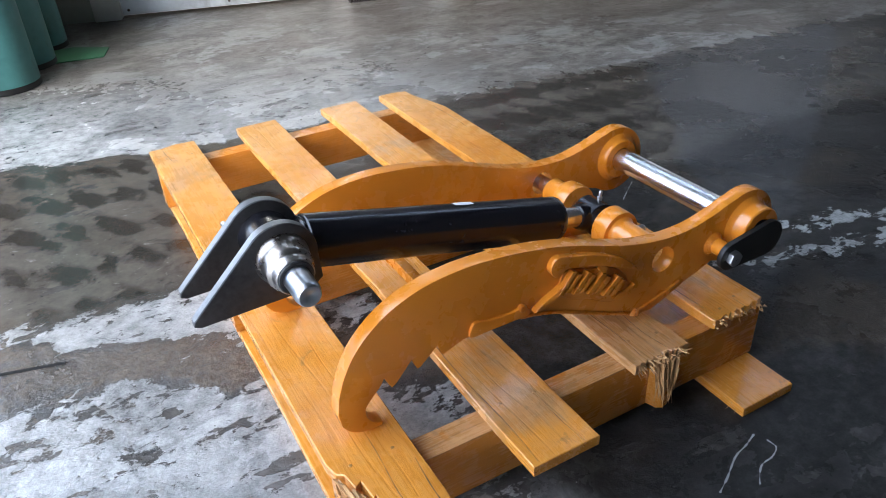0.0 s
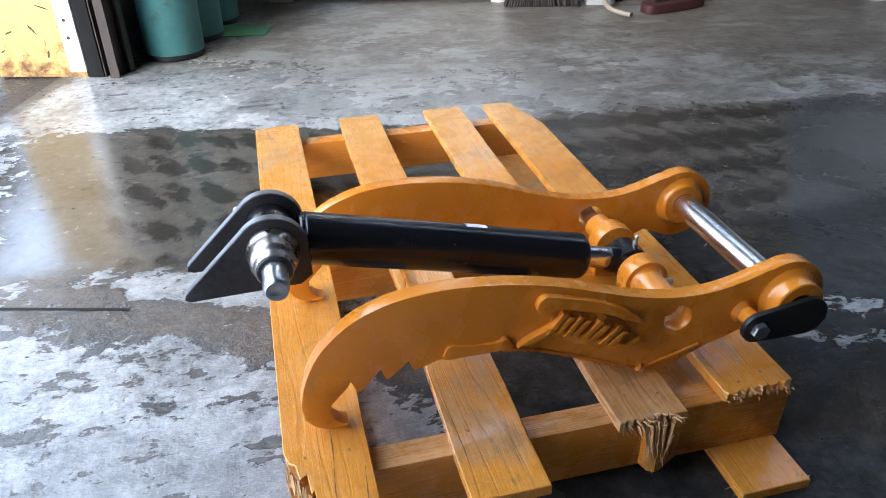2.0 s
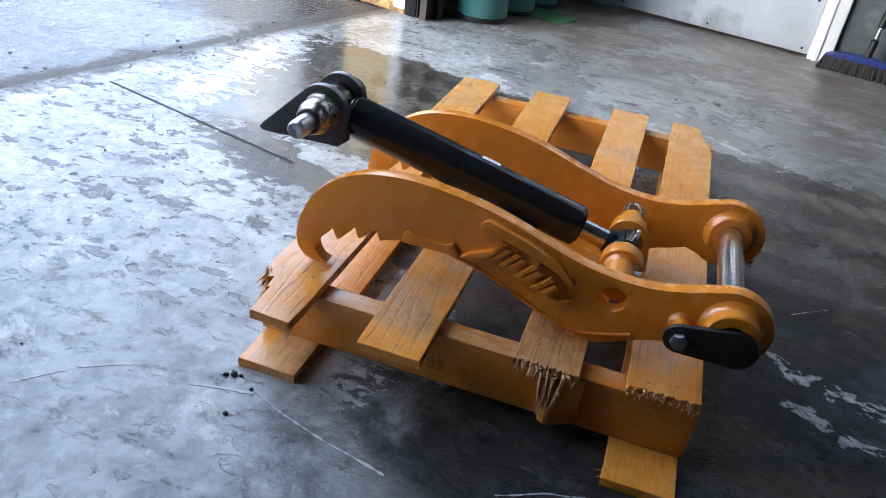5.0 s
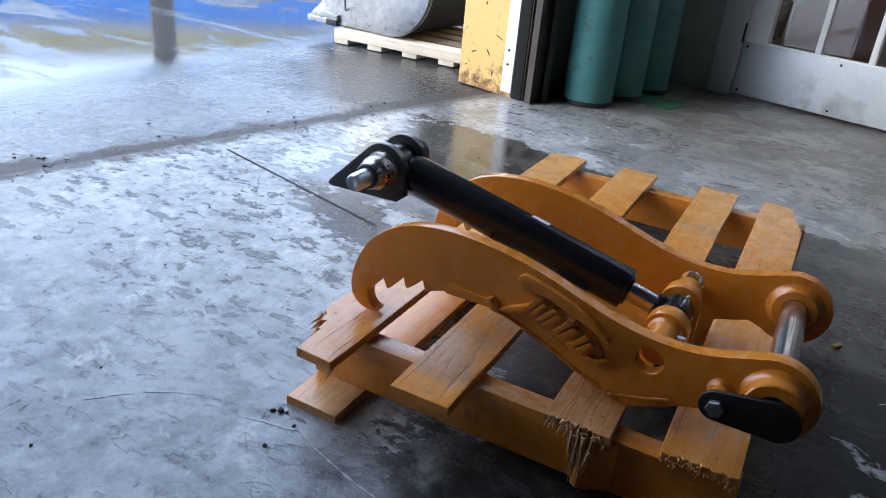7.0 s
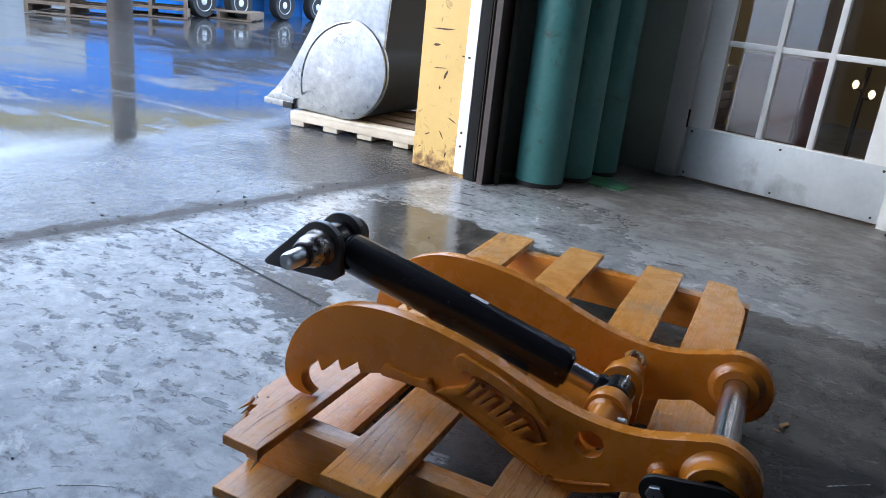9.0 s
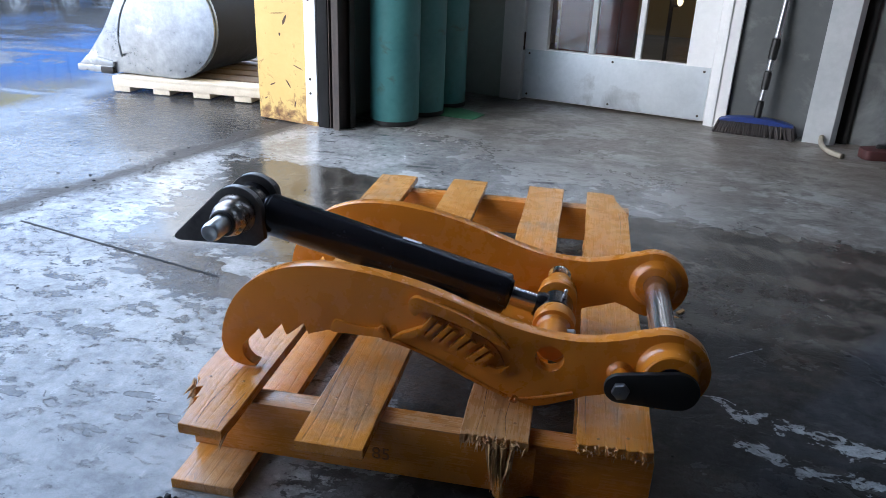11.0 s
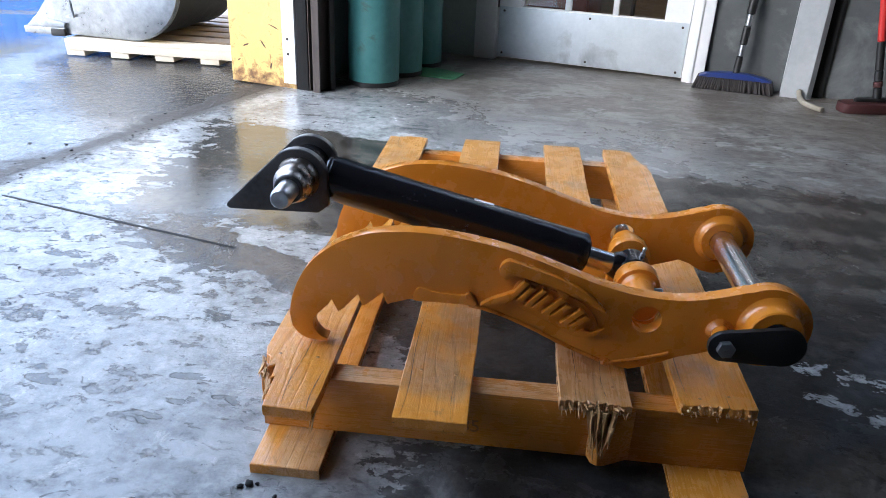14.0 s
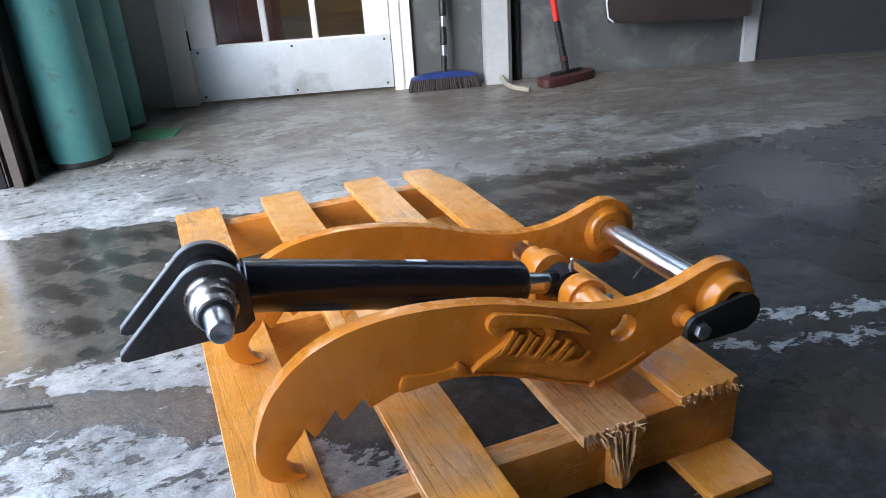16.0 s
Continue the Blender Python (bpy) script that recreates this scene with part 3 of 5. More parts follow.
BLUE_WALL = speckled("blue_cladding", (0.03, 0.22, 0.66), (0.05, 0.30, 0.80), 0.8, (0.4, 0.6))
CREAM_WALL = speckled("cream_plaster", (0.62, 0.5, 0.2), (0.74, 0.6, 0.28), 0.8, (0.5, 0.7))
POLE_WOOD = speckled("tarred_pole", (0.03, 0.024, 0.02), (0.07, 0.055, 0.045), 6, (0.6, 0.9))
CEILING = speckled("ceiling_boards", (0.15, 0.15, 0.145), (0.21, 0.21, 0.205), 2, (0.7, 0.9))
RED_WOOD = speckled("red_brown_cabinet", (0.14, 0.035, 0.018), (0.24, 0.06, 0.03), 6, (0.3, 0.5))
TAN = speckled("tan_panel", (0.32, 0.22, 0.10), (0.40, 0.28, 0.13), 5, (0.5, 0.7))
DARK_PANEL = speckled("dark_grey_panel", (0.040, 0.042, 0.047), (0.062, 0.065, 0.070), 5, (0.4, 0.6), 0, 0.15)
CHALK = speckled("chalky_scratch", (0.22, 0.22, 0.218), (0.42, 0.42, 0.41), 90, (0.4, 0.6))
PINK = speckled("pinkish_card", (0.30, 0.20, 0.19), (0.55, 0.46, 0.44), 16, (0.6, 0.8))

gm, gn, gl, gp = material("window_glass")
gp.inputs["Base Color"].default_value = (0.92, 0.95, 0.95, 1)
gp.inputs["Roughness"].default_value = 0.02
gp.inputs["Transmission Weight"].default_value = 1.0
gp.inputs["IOR"].default_value = 1.45
GLASS = gm


# ---------------- mesh helpers ----------------
def part(name, bm, mat, parent=None, label="", smooth=40, kind=""):
    me = bpy.data.meshes.new(name)
    bm.normal_update()
    bm.to_mesh(me)
    bm.free()
    for f in me.polygons:
        f.use_smooth = True
    me.set_sharp_from_angle(angle=radians(smooth))
    for mt in (mat if isinstance(mat, (list, tuple)) else [mat]):
        me.materials.append(mt)
    ob = new(name, me)
    if parent:
        ob.parent = parent
    if label or kind:
        tagged(ob, label, kind=kind)
    return ob


def thing(name, label, category, m=None, group="", kind=""):
    ob = new(name)
    ob.empty_display_size = 0.05
    if m is not None:
        ob.matrix_world = m
    return tagged(ob, label, category, group, kind)


def box(x0, y0, z0, x1, y1, z1, bevel=0.0, bm=None, m=None):
    own = bm is None
    bm = bm or bmesh.new()
    r = bmesh.ops.create_cube(bm, size=1)
    mat = Matrix.Translation(((x0 + x1) / 2, (y0 + y1) / 2, (z0 + z1) / 2)) @ Matrix.Diagonal((abs(x1 - x0), abs(y1 - y0), abs(z1 - z0), 1))
    if m is not None:
        mat = m @ mat
    bmesh.ops.transform(bm, matrix=mat, verts=r["verts"])
    if bevel and own:
        bmesh.ops.bevel(bm, geom=bm.edges[:], offset=bevel, segments=2, affect="EDGES", profile=0.6)
    return bm


def prism(outline, a, b, axis="y", holes=(), bevel=0.0, bm=None, segments=2):
    """A plate: a closed outline (and holes) pushed from a to b along an axis. Outline is (x, z) for y, (x, y) for z, (y, z) for x."""
    bm = bm or bmesh.new()

    def at(p, d):
        return {"y": (p[0], d, p[1]), "z": (p[0], p[1], d), "x": (d, p[0], p[1])}[axis]
    edges = []
    for loop in (outline, *holes):
        vs = [bm.verts.new(at(p, a)) for p in loop]
        edges += [bm.edges.new((vs[i], vs[(i + 1) % len(vs)])) for i in range(len(vs))]
    fill = bmesh.ops.triangle_fill(bm, edges=edges, use_beauty=True, use_dissolve=False)
    faces = [g for g in fill["geom"] if isinstance(g, bmesh.types.BMFace)]
    ext = bmesh.ops.extrude_face_region(bm, geom=faces)
    vs = [g for g in ext["geom"] if isinstance(g, bmesh.types.BMVert)]
    d = Vector(at((0, 0), b)) - Vector(at((0, 0), a))
    bmesh.ops.translate(bm, verts=vs, vec=d)
    bmesh.ops.recalc_face_normals(bm, faces=bm.faces[:])
    if bevel:
        rim = [e for e in bm.edges if len(e.link_faces) == 2 and e.calc_face_angle(0) > 0.9 and abs((e.verts[0].co - e.verts[1].co).normalized().dot(d.normalized())) < 0.5]
        bmesh.ops.bevel(bm, geom=rim, offset=bevel, segments=segments, affect="EDGES", profile=0.6)
    return bm


def lathe(profile, m=None, seg=32, bm=None, close=True):
    """A turned body about local z from (radius, height) pairs."""
    bm = bm or bmesh.new()
    rings = []
    for r, h in profile:
        rings.append([bm.verts.new((r * math.cos(2 * math.pi * i / seg), r * math.sin(2 * math.pi * i / seg), h)) for i in range(seg)])
    for a, b in zip(rings, rings[1:]):
        for i in range(seg):
            bm.faces.new((a[i], a[(i + 1) % seg], b[(i + 1) % seg], b[i]))
    if close:
        bm.faces.new(rings[0][::-1])
        bm.faces.new(rings[-1])
    if m is not None:
        bmesh.ops.transform(bm, matrix=m, verts=[v for r in rings for v in r])
    return bm


def along(p, q):
    """The pose whose z axis runs from p to q."""
    return Matrix.Translation(p) @ (Vector(q) - Vector(p)).to_track_quat("Z", "Y").to_matrix().to_4x4()


def rod(p, q, r, seg=20, chamfer=0.002, bm=None):
    d = (Vector(q) - Vector(p)).length
    c = min(chamfer, r * 0.6, d * 0.4)
    return lathe([(r - c, 0), (r, c), (r, d - c), (r - c, d)], along(p, q), seg, bm)


def ring(p, q, r, inner, seg=32, bm=None):
    d = (Vector(q) - Vector(p)).length
    c = min(0.0015, (r - inner) * 0.3, d * 0.3)
    return lathe([(inner, 0), (r - c, 0), (r, c), (r, d - c), (r - c, d), (inner, d), (inner, 0)], along(p, q), seg, bm, close=False)


def pipe(points, r, seg=10, bm=None, jitter=0.0):
    """A tube along smooth points, for hoses and weld beads."""
    bm = bm or bmesh.new()
    pts = [Vector(p) for p in points]
    rings = []
    for i, p in enumerate(pts):
        t = (pts[min(i + 1, len(pts) - 1)] - pts[max(i - 1, 0)]).normalized()
        q = t.to_track_quat("Z", "Y")
        rr = r * (1 + random.uniform(-jitter, jitter))
        rings.append([bm.verts.new(p + q @ Vector((rr * math.cos(2 * math.pi * k / seg), rr * math.sin(2 * math.pi * k / seg), 0))) for k in range(seg)])
    for a, b in zip(rings, rings[1:]):
        for k in range(seg):
            bm.faces.new((a[k], a[(k + 1) % seg], b[(k + 1) % seg], b[k]))
    bm.faces.new(rings[0][::-1])
    bm.faces.new(rings[-1])
    return bm


def smooth_line(points, step=6, closed=False):
    """Catmull-Rom through control points."""
    n = len(points)
    out = []
    last = n if closed else n - 1
    for i in range(last):
        p = [points[(i + k) % n] if closed else points[min(max(i + k, 0), n - 1)] for k in (-1, 0, 1, 2)]
        for s in range(step):
            t = s / step
            out.append(tuple(0.5 * (2 * b + (c - a) * t + (2 * a - 5 * b + 4 * c - d) * t * t + (3 * b - a - 3 * c + d) * t ** 3) for a, b, c, d in zip(*p)))
    if not closed:
        out.append(tuple(points[-1]))
    return out


def arc(cx, cz, r, a0, a1, n):
    return [(cx + r * math.cos(radians(a0 + (a1 - a0) * i / n)), cz + r * math.sin(radians(a0 + (a1 - a0) * i / n))) for i in range(n + 1)]


# ================= the large structure =================
def structure(name, bm, mat, label, category, m=B, smooth=30):
    ob = part(name, bm, mat, None, "", smooth)
    ob.matrix_world = m
    return tagged(ob, label, category, kind="structure")


THRESH = -0.10           # the slab's edge in the doorway
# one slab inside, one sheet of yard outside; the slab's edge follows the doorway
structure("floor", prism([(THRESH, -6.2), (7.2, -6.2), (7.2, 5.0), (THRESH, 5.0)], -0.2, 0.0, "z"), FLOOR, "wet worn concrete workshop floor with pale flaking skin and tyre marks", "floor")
yard_bm = bmesh.new()
for quad in ([(-160, -160), (THRESH, -160), (THRESH, 160), (-160, 160)], [(THRESH, -160), (160, -160), (160, -6.2), (THRESH, -6.2)], [(THRESH, 5.0), (160, 5.0), (160, 160), (THRESH, 160)]):
    yard_bm.faces.new([yard_bm.verts.new((x, y, -0.006)) for x, y in quad])
structure("ground", yard_bm, YARD, "wet grey concrete yard with puddles", "ground")

CEIL = 4.9
WT = 0.32
# left wall: a pier beside the roller door, the lintel, the rest of the wall beyond the opening
structure("wall_west_pier", box(-WT, 0.0, 0, 0, 1.42, CEIL), YELLOW, "yellow painted masonry pier with rust stains at its foot", "wall")
structure("wall_west_lintel", box(-WT, -3.25, 4.5, 0, -0.002, CEIL), WALL_DULL, "plain plaster lintel over the open roller door", "wall")
# Unseen wall, placed to cut the doorway light on the thumb's near side
structure("wall_west_end", box(-WT, -6.2, 0, 0, -3.252, CEIL), WALL_DULL, "unseen plain plaster wall that cuts the light from the roller door", "wall")
# back wall with the doorway cut through
D0, D1, DH = 0.482, 1.415, 2.05
BACK = 1.12
structure("wall_north", prism([(0.002, 0), (D0 - 0.03, 0), (D0 - 0.03, DH + 0.03), (D1 + 0.03, DH + 0.03), (D1 + 0.03, 0), (6.9, 0), (6.9, CEIL), (0.002, CEIL)], BACK, BACK + 0.16, "y", [[(0.55, 3.0), (5.15, 3.0), (5.15, 3.6), (0.55, 3.6)]]), WALL_GREY,
          "grey painted panel wall, scuffed near the floor", "wall")
structure("wall_east", box(6.902, -6.2, 0, 7.1, 1.28, CEIL), WALL_DULL, "plain plaster wall", "wall")
structure("wall_south", box(-WT, -6.4, 0, 7.1, -6.202, CEIL), WALL_DULL, "plain plaster wall", "wall")
structure("ceiling", box(-WT - 0.02, -6.42, CEIL + 0.002, 7.12, 1.3, CEIL + 0.15), CEILING, "plain board ceiling", "ceiling")
# office behind the glazed door
structure("office_wall_west", box(0.0, 1.282, 0, 0.1, 4.8, 2.6), TAN, "tan office wall", "wall")
structure("office_wall_north", box(0.0, 4.802, 0, 3.1, 4.95, 2.6), TAN, "tan office wall", "wall")
structure("office_wall_east", box(3.0, 1.282, 0, 3.1, 4.8, 2.6), WALL_DULL, "plain office wall", "wall")

structure("office_ceiling", box(0.0, 1.282, 2.602, 3.1, 4.95, 2.68), CEILING, "plain office ceiling", "ceiling")
# band of high windows in the back wall
window = thing("window_1", "band of high windows with grey metal frames", "window", B)
tagged(window, kind="structure")
for k in range(5):
    u = 0.55 + 1.15 * k
    part("mullion", box(u - 0.025, BACK + 0.05, 3.0, u + 0.025, BACK + 0.1, 3.6, 0.003), ALU, window)
for z in (3.0, 3.56):
    part("window_frame", box(0.576, BACK + 0.045, z, 5.124, BACK + 0.105, z + 0.04, 0.003), ALU, window)
for k in range(4):
    u = 0.55 + 1.15 * k
    pane = part("pane", box(u + 0.026, BACK + 0.072, 3.042, u + 1.124, BACK + 0.078, 3.558), GLASS, window)
    pane.visible_shadow = False

# saw-cut joint in the slab: a dark recessed strip
joint = structure("floor_joint", box(-0.09, -0.0035, -0.02, 0.62, 0.0035, 0.0012), DARK_GAP, "dark saw-cut joint in the concrete floor", "joint")
joint.matrix_world = pose(-0.711, 1.352, 0, 0, 0, -15.6)

structure("wall_lining", box(0.001, 0.125, 0, 0.007, 1.118, 4.4), LINING, "dark grey-green lining of the pier", "wall")

# Corner wall made paler than its paint, standing in for light from the doorway
structure("wall_north_corner", box(0.008, BACK - 0.006, 0, 0.366, BACK - 0.0005, 4.4), WALL_LIT, "green-grey painted wall in the corner, coloured paler for doorway light", "wall")

# rust and scuffs on the pier's reveal
pier = bpy.data.objects["wall_west_pier"]
rr = random.Random(11)
for cx, cz, ll, aa, ww in ((-0.24, 0.155, 0.035, 20, 0.004), (-0.155, 0.165, 0.045, -55, 0.004), (-0.10, 0.24, 0.055, -20, 0.003), (-0.20, 0.62, 0.14, 2, 0.004), (-0.23, 0.55, 0.045, 0, 0.010), (-0.16, 0.43, 0.05, 60, 0.008), (-0.20, 0.455, 0.09, 4, 0.002), (-0.19, 0.37, 0.016, 85, 0.005), (-0.28, 0.09, 0.02, 30, 0.004), (-0.12, 0.08, 0.03, 75, 0.004), (-0.07, 0.52, 0.02, 10, 0.004)):
    ca, sa = math.cos(radians(aa)), math.sin(radians(aa))
    ww *= 1.5
    pts = [(-ll / 2, 0), (-ll / 4, -ww * rr.uniform(0.3, 0.6)), (ll / 5, -ww * rr.uniform(0.2, 0.6)), (ll / 2, ww * rr.uniform(0, 0.5)), (ll / 4, ww * rr.uniform(0.4, 0.8)), (-ll / 5, ww * rr.uniform(0.3, 0.8))]
    part("scuff", prism([(cx + x * ca - z * sa, cz + x * sa + z * ca) for x, z in pts], -0.0009, -0.0002, "y"), SCUFF, pier)

# white corner strip on the jamb, with its screws
strip = thing("corner_strip", "white painted corner strip with rusty screws on the yellow pier", "trim", B)
tagged(strip, kind="structure")
part("angle", box(-0.055, -0.008, 0.02, 0.004, 0.045, 4.45, 0.002), WHITE, strip)
for z in (0.14, 0.2, 0.52, 0.9, 1.4):
    part("screw", lathe([(0.006, 0), (0.005, 0.003), (0.0, 0.0031)], along((-0.03, -0.008, z), (-0.03, -0.02, z)), 10, close=False), DARK_METAL, strip)

# roller-door track: channel, flange and the dark rubber gap
track = thing("door_track", "dark rusty steel roller door track", "door track", B)
part("seal", box(0.006, -0.005, 0.0, 0.06, 0.12, 4.45, 0.003), DARK_GAP, track, "black rubber seal")
part("channel", prism([(0.062, 0.0), (0.066, 0.0), (0.066, 0.09), (0.125, 0.09), (0.125, 0.06), (0.129, 0.06), (0.129, 0.095), (0.062, 0.095)], 0.0, 4.45, "z"), DARK_METAL, track)
part("flange", prism([(0.086, -0.01), (0.118, -0.01), (0.118, -0.005), (0.104, -0.005), (0.104, 0.088), (0.100, 0.088), (0.100, -0.005), (0.086, -0.005)], 0.0, 4.45, "z"), DARK_METAL, track)


# ---- glazed door and its casing ----
def casing(name, u0, u1, z0, z1):
    ob = part(name, box(u0, BACK - 0.028, z0, u1, BACK + 0.17, z1, 0.004), WHITE)
    ob.matrix_world = B
    return tagged(ob, "white painted door casing, chipped at the foot", "door casing", kind="structure")


casing("door_casing", D0 - 0.115, D0 - 0.004, 0, DH + 0.08)
casing("door_casing", D1 + 0.004, D1 + 0.10, 0, DH + 0.08)
casing("door_casing_head", D0 - 0.004, D1 + 0.004, DH + 0.004, DH + 0.08)
part_fillet = part("casing_bead", box(D1 + 0.026, BACK - 0.036, 0, D1 + 0.05, BACK - 0.0285, DH, 0.003), WHITE)
part_fillet.matrix_world = B
tagged(part_fillet, "white moulded bead on the door casing", "trim", kind="structure")

door = thing("door_1", "white glazed workshop door with aluminium kick plate, closed", "door", B, kind="structure")
YD = BACK + 0.0          # face of the leaf
STILE = 0.118
KICK = 0.262
def leaf(name, u0, z0, u1, z1, d=0.042):
    return part(name, box(u0, YD, z0, u1, YD + d, z1, 0.003), WHITE, door)


leaf("stile", D0, 0.012, D0 + STILE, DH)
leaf("stile", D1 - STILE, 0.012, D1, DH)
leaf("bottom_rail", D0 + STILE, 0.012, D1 - STILE, KICK + 0.005)
leaf("top_rail", D0 + STILE, DH - 0.13, D1 - STILE, DH)
cols, rows_n = 3, 4
gw = (D1 - D0 - 2 * STILE)
gh = (DH - 0.13 - KICK - 0.018)
for i in range(1, cols):
    u = D0 + STILE + gw * i / cols
    part("glazing_bar", box(u - 0.014, YD + 0.003, KICK + 0.005, u + 0.014, YD + 0.039, DH - 0.13, 0.004), WHITE, door)
for j in range(1, rows_n):
    z = KICK + 0.005 + gh * j / rows_n
    part("glazing_bar", box(D0 + STILE, YD + 0.005, z - 0.013, D1 - STILE, YD + 0.037, z + 0.013, 0.004), WHITE, door)
for i in range(cols):
    for j in range(rows_n):
        u0, z0 = D0 + STILE + gw * i / cols, KICK + 0.005 + gh * j / rows_n
        pane = part("pane", box(u0 + 0.010, YD + 0.019, z0 + 0.010, u0 + gw / cols - 0.010, YD + 0.023, z0 + gh / rows_n - 0.010), GLASS, door, "clear glass pane")
        pane.visible_shadow = False
kick = part("kick_plate", box(D0 + 0.004, YD - 0.005, 0.016, D1 - 0.004, YD - 0.0005, KICK, 0.001), ALU, door, "dented aluminium kick plate")
for u in (D0 + 0.03, (D0 + D1) / 2, D1 - 0.03):
    for z in (0.035, KICK - 0.02):
        part("screw", lathe([(0.006, 0), (0.0055, 0.0025), (0.0, 0.003)], along((u, YD - 0.005, z), (u, YD - 0.02, z)), 10, close=False), DARK_METAL, kick)
for z in (0.30, 1.05, 1.8):
    part("hinge", rod((D0 - 0.003, YD - 0.006, z - 0.045), (D0 - 0.003, YD - 0.006, z + 0.045), 0.006, 12), DARK_METAL, door, "worn dark hinge")
knob = part("door_handle", lathe([(0.025, 0), (0.025, 0.006), (0.011, 0.012), (0.011, 0.035), (0.026, 0.045), (0.028, 0.058), (0.018, 0.068), (0.0, 0.07)], along((D1 - 0.06, YD, 1.0), (D1 - 0.06, YD - 0.1, 1.0)), 24, close=False), ZINC, door)

# white posts on the wall, the dark gap beside one, the brown sheet, the white band further right
def wall_post(u0, u1, d, top=CEIL, foot=0.0):
    ob = part("wall_post", prism([(u0, BACK), (u0, BACK - d), (u1 - 0.02, BACK - d), (u1, BACK - d + 0.02), (u1, BACK)], foot, top, "z"), POST_GREY)
    ob.matrix_world = B
    return tagged(ob, "grey-white painted timber post on the wall", "post", kind="structure")


wall_post(1.855, 1.985, 0.085)
wall_post(3.15, 3.235, 0.03)
gap = structure("wall_gap", box(1.987, BACK - 0.02, 0, 2.03, BACK - 0.001, CEIL), DARK_GAP, "dark gap beside the wall post", "trim")
structure("wall_band", box(3.237, BACK - 0.02, 0.40, 5.2, BACK - 0.001, 2.3, 0.002), WHITE, "white painted panel on the wall above a dark base", "panel")
structure("wall_panel", box(3.237, BACK - 0.008, 0.0, 6.8, BACK - 0.001, 0.398), DARK_PANEL, "dark panel at the foot of the wall", "panel")

# ================= things along the back wall =================
def gas_cylinder(u, v):
    ob = thing("gas_cylinder", "tall teal gas cylinder standing against the wall", "gas cylinder", B @ pose(u, v, 0, 0, 0, random.uniform(0, 90)), "gas cylinders by the wall")
    r = 0.109
    part("body", lathe([(r - 0.02, 0.0), (r - 0.006, 0.004), (r, 0.02), (r, 1.22), (r - 0.01, 1.29), (r - 0.035, 1.36), (0.05, 1.41), (0.04, 1.43)], None, 48), TEAL, ob)
    # Black ring drawn in place of the shade at the cylinder's foot
    part("foot_shade_ring", ring((0, 0, 0.002), (0, 0, 0.022), r + 0.0012, r - 0.012, 48), BLACK_SATIN, ob, "dark ring for the shade at the foot")
    part("neck_ring", ring((0, 0, 1.43), (0, 0, 1.455), 0.042, 0.02), DARK_METAL, ob)
    part("cap", lathe([(0.038, 1.456), (0.04, 1.47), (0.04, 1.55), (0.03, 1.585), (0.01, 1.595)], None, 24), DARK_METAL, ob)
    return ob


for cu, cv in ((0.215, 0.275), (0.215, 0.515), (0.210, 0.755)):
    gas_cylinder(cu, cv)

sheet = part("green_sheet", prism([(-0.10, -0.055), (0.095, -0.07), (0.11, 0.02), (0.03, 0.075), (-0.09, 0.06)], 0.001, 0.006, "z", bevel=0.001), GREEN)
sheet.matrix_world = pose(0.070, 3.165, 0.0, 1.6, 0, -6) @ Matrix.Diagonal((1.65, 1.25, 1, 1))
tagged(sheet, "small flat green sheet lying on the floor", "sheet")


def pushbroom(m):
    ob = thing("broom", "blue broom with dark bristles leaning on the grey wall", "broom", m)
    n = 40
    block = prism(smooth_line([(-0.150, 0.052), (-0.154, 0.060), (-0.10, 0.074), (0.0, 0.082), (0.10, 0.074), (0.154, 0.060), (0.150, 0.052)], 5), -0.03, 0.03, "y", bevel=0.004)
    part("block", block, BLUE, ob, "blue plastic broom block")
    bb = bmesh.new()
    for i in range(34):
        for j in range(5):
            x = -0.152 + 0.304 * i / 33
            y = -0.024 + 0.012 * j
            fx, fy = x * 1.12 + random.uniform(-0.006, 0.006), y * 1.5 + random.uniform(-0.006, 0.006)
            lathe([(0.0062, 0), (0.0085, 0.056)], along((fx, fy, 0.001), (x, y, 0.057)), 5, bb)
    part("bristles", bb, BRISTLE, ob, "dark flared bristles", kind="stuff")
    lean = Vector((0.045, 0.09, 1.0)).normalized()
    a = Vector((0, 0.0, 0.079))

    def seg(name, s0, s1, r, mt, lb=""):
        part(name, rod(a + lean * s0, a + lean * s1, r, 16, 0.004), mt, ob, lb)
    seg("socket", -0.005, 0.075, 0.015, BLACK_SATIN)
    seg("pole", 0.075, 0.135, 0.0105, ZINC, "silver pole section")
    seg("grip", 0.125, 0.205, 0.0165, BLACK_SATIN, "black rubber joint")
    seg("pole", 0.205, 0.265, 0.0115, ZINC, "silver pole section")
    seg("grip", 0.255, 0.345, 0.0185, BLACK_SATIN, "black rubber joint")
    seg("pole", 0.345, 1.05, 0.0125, ZINC, "silver pole section")
    seg("grip", 1.05, 1.22, 0.016, BLACK_SATIN)
    return ob


pushbroom(B @ pose(1.655, BACK - 0.085, 0, 0, 0, 3))


